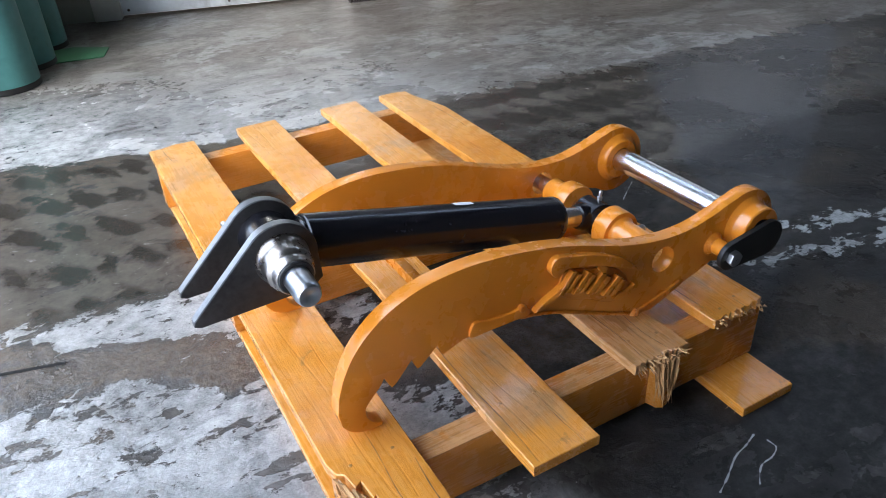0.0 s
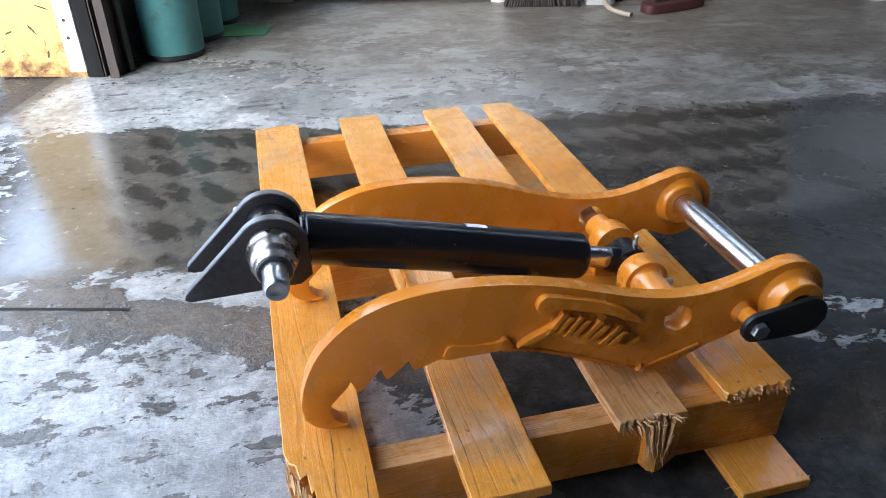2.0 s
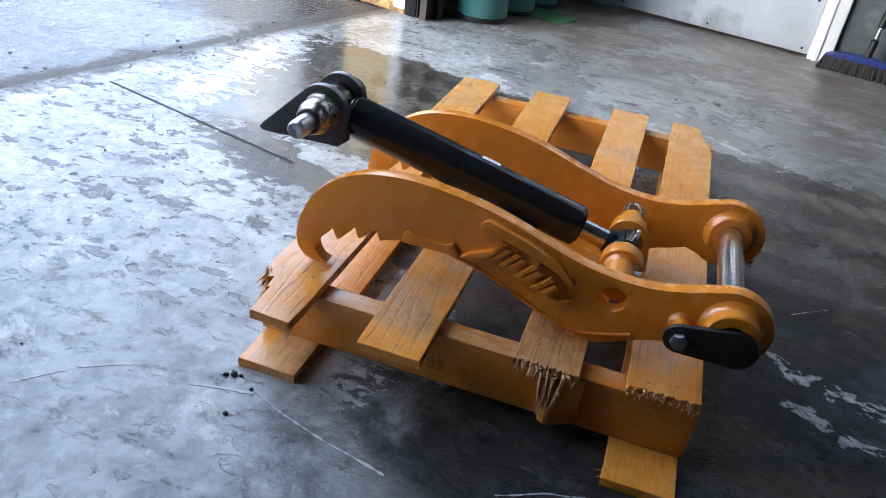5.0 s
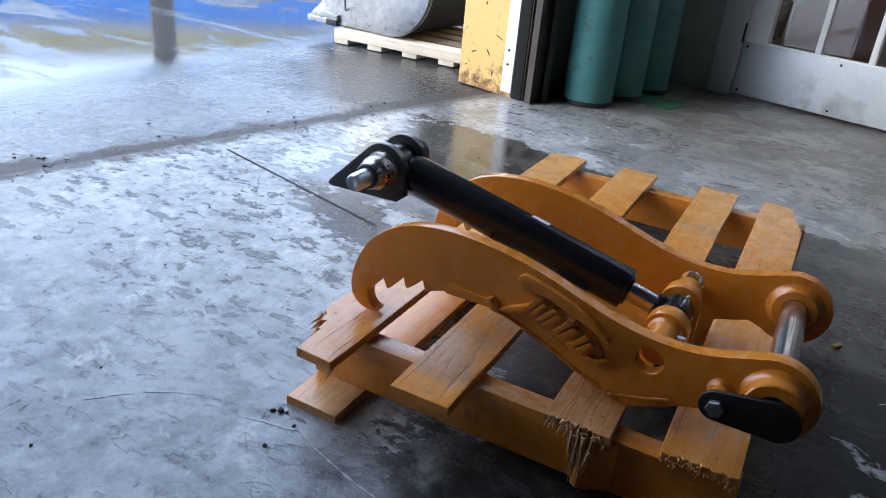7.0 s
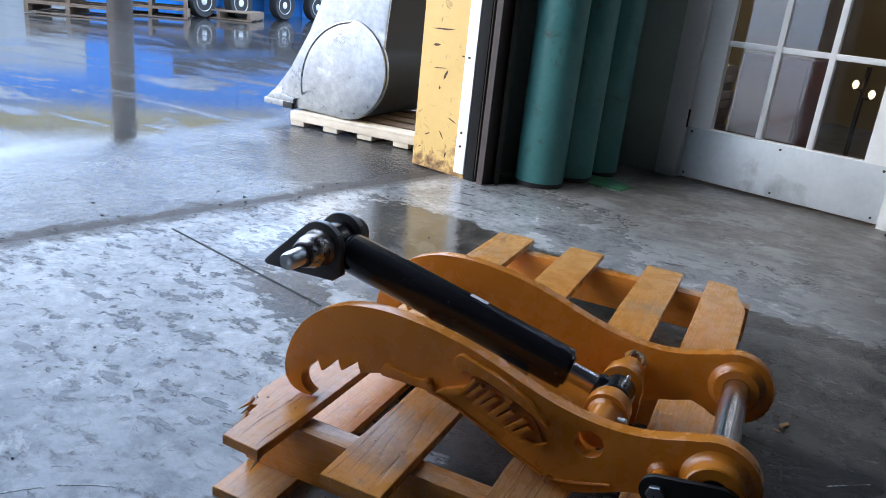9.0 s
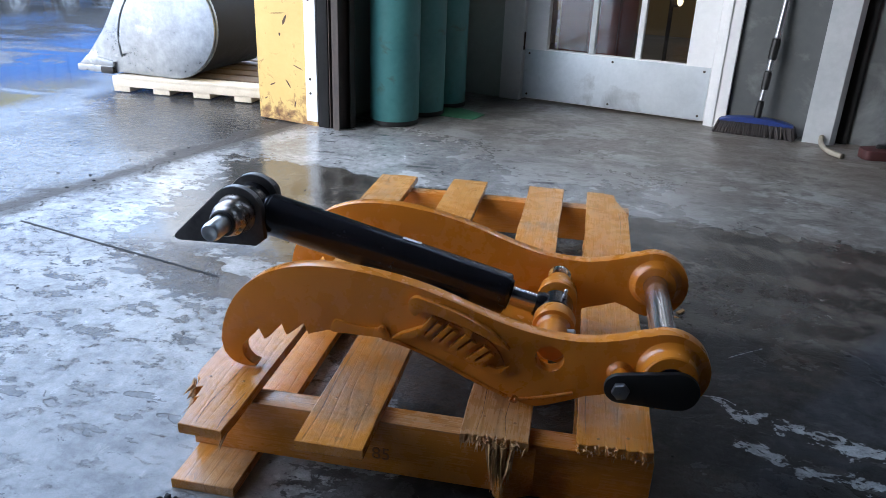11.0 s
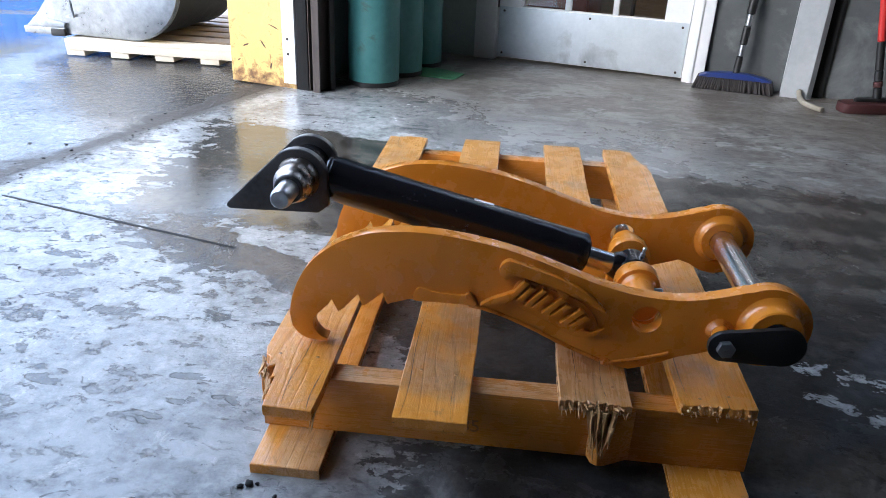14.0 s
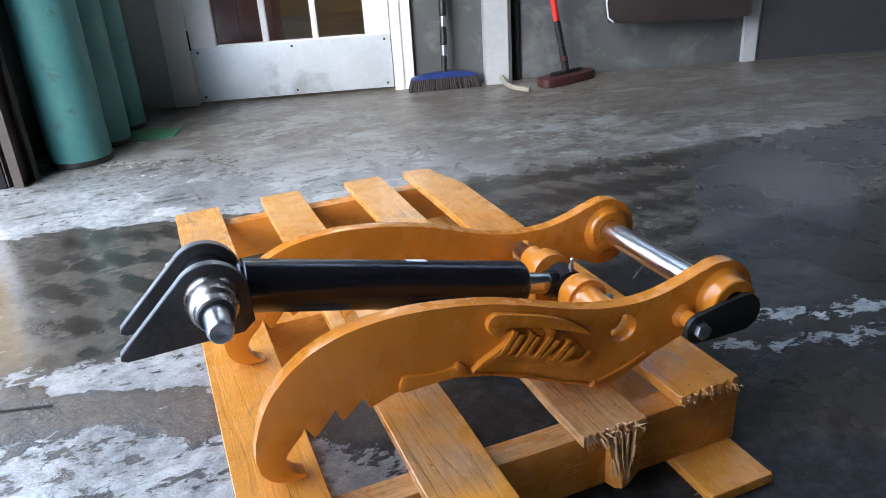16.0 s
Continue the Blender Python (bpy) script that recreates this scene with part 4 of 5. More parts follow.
def mop(m):
    ob = thing("mop", "dark red floor scrubber with red handle leaning on the wall", "mop", m)
    part("head", prism(smooth_line([(-0.155, -0.052), (-0.175, 0.0), (-0.15, 0.05), (-0.05, 0.066), (0.05, 0.066), (0.15, 0.052), (0.172, 0.0), (0.15, -0.05), (0.0, -0.062)], 4, True), 0.001, 0.042, "z", bevel=0.008), MAROON, ob, "dark maroon scrubber head")
    part("head_bracket", prism(smooth_line([(-0.09, -0.012), (-0.1, 0.012), (0.0, 0.026), (0.1, 0.012), (0.09, -0.012)], 4, True), 0.0425, 0.058, "z", bevel=0.004), BLACK_SATIN, ob)
    lean = Vector((-0.13, 0.17, 1.0)).normalized()
    a = Vector((0.0, 0.0, 0.052))

    def seg(name, s0, s1, r, mt, lb=""):
        part(name, rod(a + lean * s0, a + lean * s1, r, 16, 0.004), mt, ob, lb)
    seg("swivel", 0.0, 0.05, 0.019, BLACK_SATIN)
    seg("button", 0.05, 0.075, 0.020, MAROON, "dark red locking button")
    seg("swivel", 0.075, 0.12, 0.018, BLACK_SATIN)
    seg("grip", 0.12, 0.235, 0.0175, BLACK_SATIN)
    seg("handle", 0.235, 1.05, 0.0165, RED, "red pole")
    return ob


mop(B @ pose(2.225, BACK - 0.165, 0, 0, 0, 30) @ Matrix.Diagonal((0.93, 0.88, 1, 1)))

hose = part("hose", pipe(smooth_line([(1.93, BACK - 0.018, 0.034), (1.935, BACK - 0.085, 0.020), (1.955, BACK - 0.15, 0.0125), (1.985, BACK - 0.20, 0.0120), (2.02, BACK - 0.235, 0.0120)], 6), 0.0115, 12), HOSE)
hose.matrix_world = B @ pose(0.0, -0.08, 0)
tagged(hose, "short tan hose end coming out of the wall post", "hose")

# brown sheet hanging in front of the wall
board = part("brown_sheet", prism(smooth_line([(2.42, 0.30), (2.43, 0.262), (2.47, 0.248), (2.8, 0.236), (3.08, 0.232), (3.12, 0.25)], 4) + [(3.125, 0.9), (2.42, 0.9)], BACK - 0.13, BACK - 0.118, "y", bevel=0.003), BROWN)
board.matrix_world = B
tagged(board, "dark brown sheet hanging before the wall", "sheet")
hook = part("wall_bracket", pipe([(2.425, BACK - 0.001, 0.86), (2.425, BACK - 0.132, 0.86), (2.42, BACK - 0.137, 0.34), (2.43, BACK - 0.137, 0.275), (2.455, BACK - 0.138, 0.255)], 0.004, 8), WHITE)
hook.matrix_world = B
tagged(hook, "thin pale wire bracket holding the brown sheet", "bracket")

# ================= office seen through the panes =================
cab = thing("cabinet", "red-brown wooden cabinet behind the glazed door", "cabinet", B)
part("body", box(0.44, 1.75, 0.0, 0.80, 2.10, 0.62, 0.006), RED_WOOD, cab)
part("door", box(0.452, 1.732, 0.04, 0.615, 1.748, 0.59, 0.003), RED_WOOD, cab)
part("door", box(0.625, 1.732, 0.04, 0.788, 1.748, 0.59, 0.003), RED_WOOD, cab)
stack = thing("paper_stack", "stack of pinkish card sheets on the office floor", "stack", B)
for i in range(12):
    part("card", box(0.12 + random.uniform(-0.02, 0.02), 1.40, 0.001 + i * 0.046, 0.42 + random.uniform(-0.03, 0.03), 1.72, 0.001 + i * 0.046 + 0.044, 0.004), PINK, stack)
desk = thing("desk", "dark desk in the office", "desk", B)
part("top", box(1.3, 2.4, 0.70, 2.6, 3.1, 0.74, 0.004), DARK_METAL, desk)
for du in (1.33, 2.53):
    for dv in (2.43, 3.03):
        part("leg", box(du, dv, 0.0, du + 0.04, dv + 0.04, 0.698), DARK_METAL, desk)

bm_, bn_, bl_, bp_ = material("warm_bulb")
bp_.inputs["Emission Color"].default_value = (1.0, 0.72, 0.38, 1)
bp_.inputs["Emission Strength"].default_value = 1.6
# Lamp out of view, added to brighten the office seen through the panes
lm_, ln_, ll_, lp_ = material("lamp_diffuser")
lp_.inputs["Emission Color"].default_value = (1.0, 0.93, 0.82, 1)
lp_.inputs["Emission Strength"].default_value = 9
lit = thing("added_ceiling_lamp", "white square lamp added out of view on the office ceiling, switched on", "lamp", B @ pose(1.3, 2.6, 2.60))
part("housing", box(-0.32, -0.32, -0.03, 0.32, 0.32, -0.0015, 0.004), WHITE, lit)
part("diffuser", box(-0.29, -0.29, -0.045, 0.29, 0.29, -0.0305, 0.004), lm_, lit, "glowing diffuser")
lamp = thing("desk_lamp", "small lit desk lamp with two warm bulbs in the office", "lamp", B)
part("stem", rod((1.00, 2.05, 0.0), (1.00, 2.05, 0.62), 0.012), DARK_METAL, lamp)
for du, dz in ((-0.04, 0.50), (0.05, 0.46)):
    part("bulb", lathe([(0.004, 0), (0.014, 0.010), (0.018, 0.026), (0.012, 0.042), (0.002, 0.048)], pose(1.00 + du, 2.03, dz), 14), bm_, lamp, "warm glowing bulb")
    part("arm", rod((1.00, 2.05, dz), (1.00 + du, 2.03, dz), 0.006), DARK_METAL, lamp)

# ================= the yard =================
def yard_pallet(m, w, l, h, mat, label, group=""):
    ob = thing("yard_pallet", label, "pallet", m, group)
    n = 6
    for i in range(n):
        y = l * i / n
        part("board", box(0, y, h - 0.018, w, y + l / n * 0.72, h, 0.002), mat, ob)
    for k in range(3):
        x = (w - 0.05) * k / 2
        part("stringer", box(x, 0, 0.0182, x + 0.05, l * 0.95, h - 0.0182, 0.002), mat, ob)
    for y in (0, l * 0.43, l * 0.85):
        part("bottom_board", box(0, y, 0, w, y + 0.09, 0.018, 0.002), mat, ob)
    return ob


yp = thing("yard_pallet", "pale new timber pallet under the steel bucket", "pallet", pose(-1.62, 3.065, 0, 0, 0, -2))
for i in range(7):
    part("board", box(0.0, i * 0.15, 0.062, 1.2, i * 0.15 + 0.11, 0.076, 0.002), PALE_WOOD if i == 0 else OLD_WOOD, yp)
for k in range(3):
    part("stringer", box(0.0, [0.0, 0.48, 0.96][k], 0.026, 1.2, [0.03, 0.52, 1.0][k], 0.0618, 0.002), PALE_WOOD, yp)
for k in range(5):
    part("block", box(0.0 + k * 0.22, 0.004, 0.0, 0.09 + k * 0.22, 0.99, 0.0258, 0.002), PALE_WOOD, yp)

bucket = thing("digger_bucket", "scuffed bare steel digger bucket with black back standing on a pallet", "bucket", pose(-1.304, 3.10, 0.0765, 0, 0, -4))
CR = 0.262
side = arc(0, CR, CR, -96, 30, 16) + [(0.25, 0.70), (0.16, 0.86), (-0.10, 0.86), (-0.16, 0.62), (-0.25, 0.42), (-0.37, 0.22), (-0.49, 0.075), (-0.495, 0.03), (-0.37, 0.012)]
def bucket_side(y0, y1):
    return prism(side, y0, y1, "y", bevel=0.003)


part("side_plate", bucket_side(0.0, 0.018), BUCKET, bucket)
part("side_plate", bucket_side(0.62, 0.638), BUCKET, bucket)
shell_line = [(-0.46, 0.022), (-0.3, 0.016)] + arc(0, CR, CR - 0.006, -96, 30, 16) + [(0.245, 0.69)]
shell_bm = bmesh.new()
sv = [[shell_bm.verts.new((x, y, z)) for x, z in shell_line] for y in (0.0185, 0.6195)]
for i in range(len(shell_line) - 1):
    shell_bm.faces.new((sv[0][i], sv[0][i + 1], sv[1][i + 1], sv[1][i]))
bmesh.ops.solidify(shell_bm, geom=shell_bm.faces[:], thickness=0.012)
part("shell", shell_bm, BUCKET_DARK, bucket, "worn black painted bucket shell")
lens = arc(0.06, 0.16, 0.335, 97, 190, 14) + arc(0, CR, CR - 0.004, 214, 440, 24)
part("wear_plate", prism(lens, -0.014, -0.0005, "y", bevel=0.003), BUCKET, bucket)
part("wear_rib", pipe([(x, -0.010, z) for x, z in arc(0.06, 0.16, 0.344, 95, 192, 18)], 0.006, 8), BUCKET, bucket)
part("cutting_edge", box(-0.545, -0.014, 0.005, -0.33, 0.65, 0.038, 0.006), BUCKET, bucket)
part("side_cutter", prism([(-0.525, 0.039), (-0.33, 0.039), (-0.325, 0.060), (-0.475, 0.085)], -0.020, -0.0005, "y", bevel=0.004), BUCKET, bucket)
part("tooth", box(-0.40, -0.024, 0.001, -0.33, 0.03, 0.034, 0.004), BUCKET_DARK, bucket)
part("ear", prism(arc(0.04, 0.92, 0.08, -30, 210, 14), 0.19, 0.215, "y", bevel=0.003), BUCKET, bucket)
part("ear", prism(arc(0.04, 0.92, 0.08, -30, 210, 14), 0.40, 0.425, "y", bevel=0.003), BUCKET, bucket)


def wheel(parent, m, r):
    tyre = part("tyre", lathe([(r * 0.62, -0.07), (r * 0.9, -0.085), (r * 0.985, -0.06), (r, -0.03), (r, 0.03), (r * 0.985, 0.06), (r * 0.9, 0.085), (r * 0.62, 0.07)], m, 40), TYRE, parent)
    part("rim", lathe([(r * 0.60, 0.071), (r * 0.57, 0.078), (r * 0.52, 0.06), (r * 0.3, 0.055), (r * 0.22, 0.07), (r * 0.12, 0.08), (0.0, 0.081)], m, 32, close=False), WHITE, tyre, "white steel rim")
    for k in range(8):
        a = 2 * math.pi * k / 8
        part("rim_hole", rod(m @ Vector((r * 0.4 * math.cos(a), r * 0.4 * math.sin(a), 0.056)), m @ Vector((r * 0.4 * math.cos(a), r * 0.4 * math.sin(a), 0.0625)), r * 0.06, 10, 0.001), TYRE, tyre, "dark vent hole")


trailer = thing("trailer", "black tandem-axle trailer with white rims parked in the yard", "trailer", pose(-7.55, 10.6, -0.006, 0, 0, 84))
for i, y in enumerate((-1.75, -1.0, 0.0, 0.85)):
    wheel(trailer, pose(y, -0.1, 0.25, 90, 0, 0), 0.25)
part("bed", box(-2.2, 0.0, 0.50, 1.6, 1.6, 0.56, 0.01), BLACK_SATIN, trailer)
part("fender", prism(smooth_line([(-0.33, 0.32), (-0.28, 0.54), (0.42, 0.58), (1.12, 0.54), (1.17, 0.32)], 5) + [(1.15, 0.32), (1.10, 0.525), (0.42, 0.56), (-0.26, 0.525), (-0.31, 0.32)], -0.2, 0.0, "y"), BLACK_SATIN, trailer)
part("side_rail", box(-2.2, -0.02, 0.60, 1.6, 0.02, 0.95, 0.005), BLACK_SATIN, trailer)

for k, (x, y, a, hh, cnt) in enumerate(((-7.9, 6.1, 35, 0.13, 2), (-8.0, 7.5, 40, 0.13, 2), (-7.9, 8.8, 25, 0.13, 1), (-8.6, 4.7, 30, 0.13, 3))):
    for s in range(cnt):
        yard_pallet(pose(x, y, s * (hh + 0.001), 0, 0, a + s * 3), 1.0, 0.9, hh, OLD_WOOD, "weathered timber pallet lying in the wet yard", "pallets in the yard")

house = thing("blue_building", "blue clad building with a cream band across the yard", "building", pose(-10.6, 9.5, -0.006, 0, 0, 48))
rib = bmesh.new()
for i in range(60):
    x = -7.2 + 0.24 * i
    box(x, -0.03, 0, x + 0.12, 0.0, 1.90, bm=rib)
part("cladding", rib, BLUE_WALL, house, "blue ribbed cladding", kind="stuff")
part("wall", box(-7.2, 0.002, 0, 7.2, 5, 1.90), BLUE_WALL, house)
part("band", box(-7.25, -0.05, 1.902, 7.25, 5.0, 2.38), CREAM_WALL, house)
part("roof", box(-7.4, -0.2, 2.382, 7.4, 5.2, 2.45), DARK_METAL, house)
part("shutter", box(-4.2, -0.055, 0.02, -0.25, -0.032, 1.25, 0.006), POST_GREY, house, "pale grey shutter")
pole = part("utility_pole", lathe([(0.16, 0), (0.15, 0.05), (0.13, 6.0)], None, 20), POLE_WOOD)
pole.matrix_world = pose(-7.0, 6.75, -0.01)
tagged(pole, "dark wooden pole standing in the yard", "pole")


# ================= the pallet =================
TOP, DECK = 0.127, 0.017
pallet = thing("pallet", "orange oversprayed timber pallet with splintered board ends on the wet floor", "pallet", pose(0, 0, -0.0036, 0.3))


def board_outline(x0, x1, y0, y1, front=0.0, back=0.0, wobble=0.0012, cut=None):
    """A plank seen from above: long edges slightly uneven, ends broken by the given depth."""
    pts = []
    n = 14
    pts += [(x0 + random.uniform(-wobble, wobble), y1 + (y0 - y1) * i / n) for i in range(n + 1)]

    def broken(xa, xb, y, depth, sign):
        k = 34
        out = []
        for i in range(1, k):
            d = random.random() ** 1.6 * depth * (0.4 + 0.6 * math.sin(math.pi * i / k))
            out.append((xa + (xb - xa) * (i + random.uniform(-0.3, 0.3)) / k, y + sign * d))
        return out
    if front:
        pts += broken(x0, x1, y0, front, 1)
    elif cut:
        pts += cut
    pts += [(x1 + random.uniform(-wobble, wobble), y0 + (y1 - y0) * i / n) for i in range(n + 1)]
    if back:
        pts += broken(x1, x0, y1, back, -1)
    return pts


def plank(name, outline, z0, z1, mat, label=""):
    return part(name, prism(outline, z0, z1, "z", bevel=0.0012, segments=1), mat, pallet, label, 35)


# lead board: its outer front corner is torn away
lead = [(0.156, 1.700), (0.155, 1.3), (0.1545, 0.9), (0.155, 0.62), (0.160, 0.600), (0.168, 0.594), (0.172, 0.570), (0.181, 0.575), (0.184, 0.545), (0.188, 0.548), (0.190, 0.510), (0.192, 0.483), (0.2585, 0.480), (0.2605, 0.52), (0.262, 0.9), (0.261, 1.3), (0.260, 1.704), (0.215, 1.709), (0.18, 1.700)]
plank("top_board", lead, TOP - DECK, TOP, WOOD, "orange board with a torn front corner")
plank("top_board", board_outline(0.364, 0.463, 0.486, 1.718), TOP - DECK, TOP, WOOD, "half bare board with square ends")
plank("top_board", board_outline(0.583, 0.680, 0.556, 1.716, front=0.006), TOP - DECK, TOP, WOOD, "orange board with a badly splintered front end")
plank("top_board", [(0.744, 1.712), (0.743, 1.2), (0.745, 0.8), (0.747, 0.577)] + [(0.747 + 0.106 * i / 30, 0.571 + random.uniform(0, 0.006)) for i in range(1, 30)] + [(0.853, 0.577), (0.852, 0.9), (0.849, 1.25), (0.850, 1.55), (0.838, 1.60), (0.822, 1.655), (0.817, 1.702), (0.785, 1.712)], TOP - DECK, TOP, WOOD, "orange board with a crumbled front end")

# stringers: front, middle, rear
SB, ST = DECK + 0.0004, TOP - DECK - 0.0004
part("stringer", box(0.158, 0.577, SB, 0.856, 0.617, ST, 0.0015), WOOD_X, pallet)
part("stringer", box(0.160, 1.080, SB, 0.856, 1.120, ST, 0.0015), WOOD_X, pallet)
part("stringer", box(0.158, 1.618, SB, 0.857, 1.658, ST, 0.0015), WOOD_X, pallet)
# bottom boards
plank("bottom_board", board_outline(0.164, 0.264, 0.491, 1.70), 0.0002, DECK, WOOD)
plank("bottom_board", board_outline(0.747, 0.851, 0.492, 1.70), 0.0002, DECK, WOOD)

# split slab on the front stringer, with long splinters
slab = prism([(0.632, 0.5765), (0.637, 0.561), (0.646, 0.555), (0.656, 0.557), (0.692, 0.5765)], SB + 0.002, ST - 0.004, "z", bevel=0.002)
part("split_slab", slab, WOOD_X, pallet, "slab split away from the front stringer")


def splinter(bm, p, d, length, w):
    q = Vector(p) + Vector(d).normalized() * length
    z = Vector(d).normalized()
    a = z.orthogonal().normalized()
    a.rotate(Matrix.Rotation(random.uniform(0, 6.3), 3, z))
    b = z.cross(a)
    k = [Vector(p) + a * w, Vector(p) + b * w * 0.6, Vector(p) - a * w, Vector(p) - b * w * 0.5]
    mid = [(v + q) / 2 + Vector((random.uniform(-1, 1), random.uniform(-1, 1), random.uniform(-1, 1))) * w * 0.6 for v in k]
    v0 = [bm.verts.new(v) for v in k]
    v1 = [bm.verts.new(v) for v in mid]
    tip = bm.verts.new(q)
    for i in range(4):
        j = (i + 1) % 4
        bm.faces.new((v0[i], v0[j], v1[j], v1[i]))
        bm.faces.new((v1[i], v1[j], tip))
    bm.faces.new(v0[::-1])


rnd = random.Random(7)
sbm = bmesh.new()
for i in range(70):
    splinter(sbm, (rnd.uniform(0.585, 0.68), rnd.uniform(0.556, 0.570), rnd.uniform(TOP - 0.015, TOP - 0.002)), (rnd.uniform(-0.4, 0.4), -1, rnd.uniform(-0.9, 0.15)), rnd.uniform(0.006, 0.020), rnd.uniform(0.0007, 0.0018))
for i in range(16):
    z = rnd.uniform(0.085, TOP - 0.006)
    splinter(sbm, (rnd.uniform(0.634, 0.662), rnd.uniform(0.548, 0.562), z), (rnd.uniform(-0.25, 0.10), rnd.uniform(-0.12, 0.08), -1), rnd.uniform(0.035, z - 0.030), rnd.uniform(0.0012, 0.0028))
for i in range(26):
    x = rnd.uniform(0.622, 0.664)
    splinter(sbm, (x, rnd.uniform(0.550, 0.562), rnd.uniform(0.112, TOP - 0.003)), ((0.640 - x) * 7 + rnd.uniform(-0.08, 0.08), rnd.uniform(-0.16, 0.0), -1), rnd.uniform(0.055, 0.088), rnd.uniform(0.0020, 0.0042))
for i in range(10):
    splinter(sbm, (rnd.uniform(0.62, 0.665), rnd.uniform(0.55, 0.565), TOP - 0.004), (rnd.uniform(-0.5, 0.5), -0.6, rnd.uniform(0.0, 0.7)), rnd.uniform(0.012, 0.026), rnd.uniform(0.001, 0.003))
part("torn_fibre", sbm, SPLINTER, pallet, "pale fresh splinters", kind="stuff")
sbm = bmesh.new()
for i in range(80):
    splinter(sbm, (rnd.uniform(0.748, 0.852), rnd.uniform(0.567, 0.578), rnd.uniform(TOP - 0.016, TOP - 0.001)), (rnd.uniform(-0.5, 0.5), -1, rnd.uniform(-0.8, 0.5)), rnd.uniform(0.003, 0.009), rnd.uniform(0.0008, 0.0018))
part("torn_fibre", sbm, SPLINTER, pallet, "short crumbled wood fibres", kind="stuff")
sbm = bmesh.new()
for i in range(60):
    t = rnd.random()
    splinter(sbm, (0.157 + 0.04 * t + rnd.uniform(-0.002, 0.002), 0.600 - 0.09 * t, rnd.uniform(TOP - 0.016, TOP - 0.003)), (rnd.uniform(-0.05, 0.35), -1, rnd.uniform(-0.35, 0.12)), rnd.uniform(0.012, 0.040), rnd.uniform(0.0008, 0.0030))
for i in range(6):
    splinter(sbm, (0.258 + rnd.uniform(-0.003, 0.002), rnd.uniform(0.484, 0.52), TOP - 0.012), (0.05, -1, -0.5), rnd.uniform(0.015, 0.03), 0.0018)
for i in range(8):
    splinter(sbm, (rnd.choice((0.747, 0.851)), rnd.uniform(0.497, 0.53), rnd.uniform(0.003, 0.014)), (rnd.choice((-1, 1)) * 0.5, rnd.uniform(-1, 0.3), rnd.uniform(-0.1, 0.2)), rnd.uniform(0.008, 0.016), 0.001)
part("torn_fibre", sbm, SPLINTER, pallet, "torn wood fibres", kind="stuff")

# nail heads
for bx in (0.21, 0.412, 0.632, 0.797):
    for sy in (0.597, 1.10, 1.638):
        for dx in (-0.024, 0.026):
            part("nail", lathe([(0.0026, TOP + 0.0001), (0.0021, TOP + 0.0006), (0.0, TOP + 0.0008)], pose(bx + dx + rnd.uniform(-0.006, 0.006), sy + rnd.uniform(-0.008, 0.008), 0), 8, close=False), NAIL, pallet)

# long splits that follow the grain of the boards
def split(pts, w):
    line = smooth_line(pts, 7)
    rs = random.Random(int(pts[0][0] * 1000))
    half = [w * math.sin(math.pi * (i + 0.6) / (len(line) + 0.2)) * rs.uniform(0.6, 1.2) for i in range(len(line))]
    ring_pts = [(x - h + rs.uniform(-0.0004, 0.0004), y) for (x, y), h in zip(line, half)] + [(x + h, y) for (x, y), h in list(zip(line, half))[::-1]]
    part("split", prism(ring_pts, TOP - 0.0015, TOP + 0.00025, "z"), DARK_SPLIT, pallet, "dark split along the grain")


split([(0.3735, 0.492), (0.3760, 0.56), (0.3725, 0.66), (0.3745, 0.78)], 0.00061)
split([(0.4400, 0.489), (0.4370, 0.54), (0.4395, 0.60)], 0.00044)
split([(0.1830, 1.699), (0.1860, 1.66), (0.1925, 1.60)], 0.00061)
split([(0.2505, 0.484), (0.2480, 0.52), (0.2520, 0.575)], 0.00077)
split([(0.2150, 0.490), (0.2120, 0.54), (0.2165, 0.62), (0.2140, 0.70)], 0.00039)
split([(0.6050, 0.566), (0.6080, 0.62), (0.6045, 0.72)], 0.00049)
split([(0.6480, 0.566), (0.6430, 0.61), (0.6460, 0.66)], 0.00044)
split([(0.7600, 0.580), (0.7570, 0.66), (0.7595, 0.76)], 0.00044)
split([(0.8260, 1.560), (0.8290, 1.48), (0.8270, 1.40)], 0.00039)

# stencilled number on the front stringer
cu = bpy.data.curves.new("stencil", "FONT")
cu.body = "85"
cu.size = 0.030
cu.extrude = 0.0002
tmp = new("stencil_tmp", cu)
me = bpy.data.meshes.new_from_object(tmp.evaluated_get(bpy.context.evaluated_depsgraph_get()))
bpy.data.objects.remove(tmp)
me.materials.append(STENCIL)
st = new("stencil", me)
st.parent = pallet
st.matrix_basis = pose(0.448, 0.5764, 0.042, 90, 0, 0)
tagged(st, "faded stencilled number")

# ================= the digger thumb =================
thumb = thing("excavator_thumb", "glossy orange steel excavator thumb with teeth resting on the pallet", "digger attachment", pose(0, 0, 0.0055))
Y0, Y1 = 0.637, 0.660     # near side plate
F0, F1 = 0.930, 0.953     # far side plate
EX, EZ, ER = 0.8595, 0.2130, 0.0612
PX, PZ = 0.697, 0.211

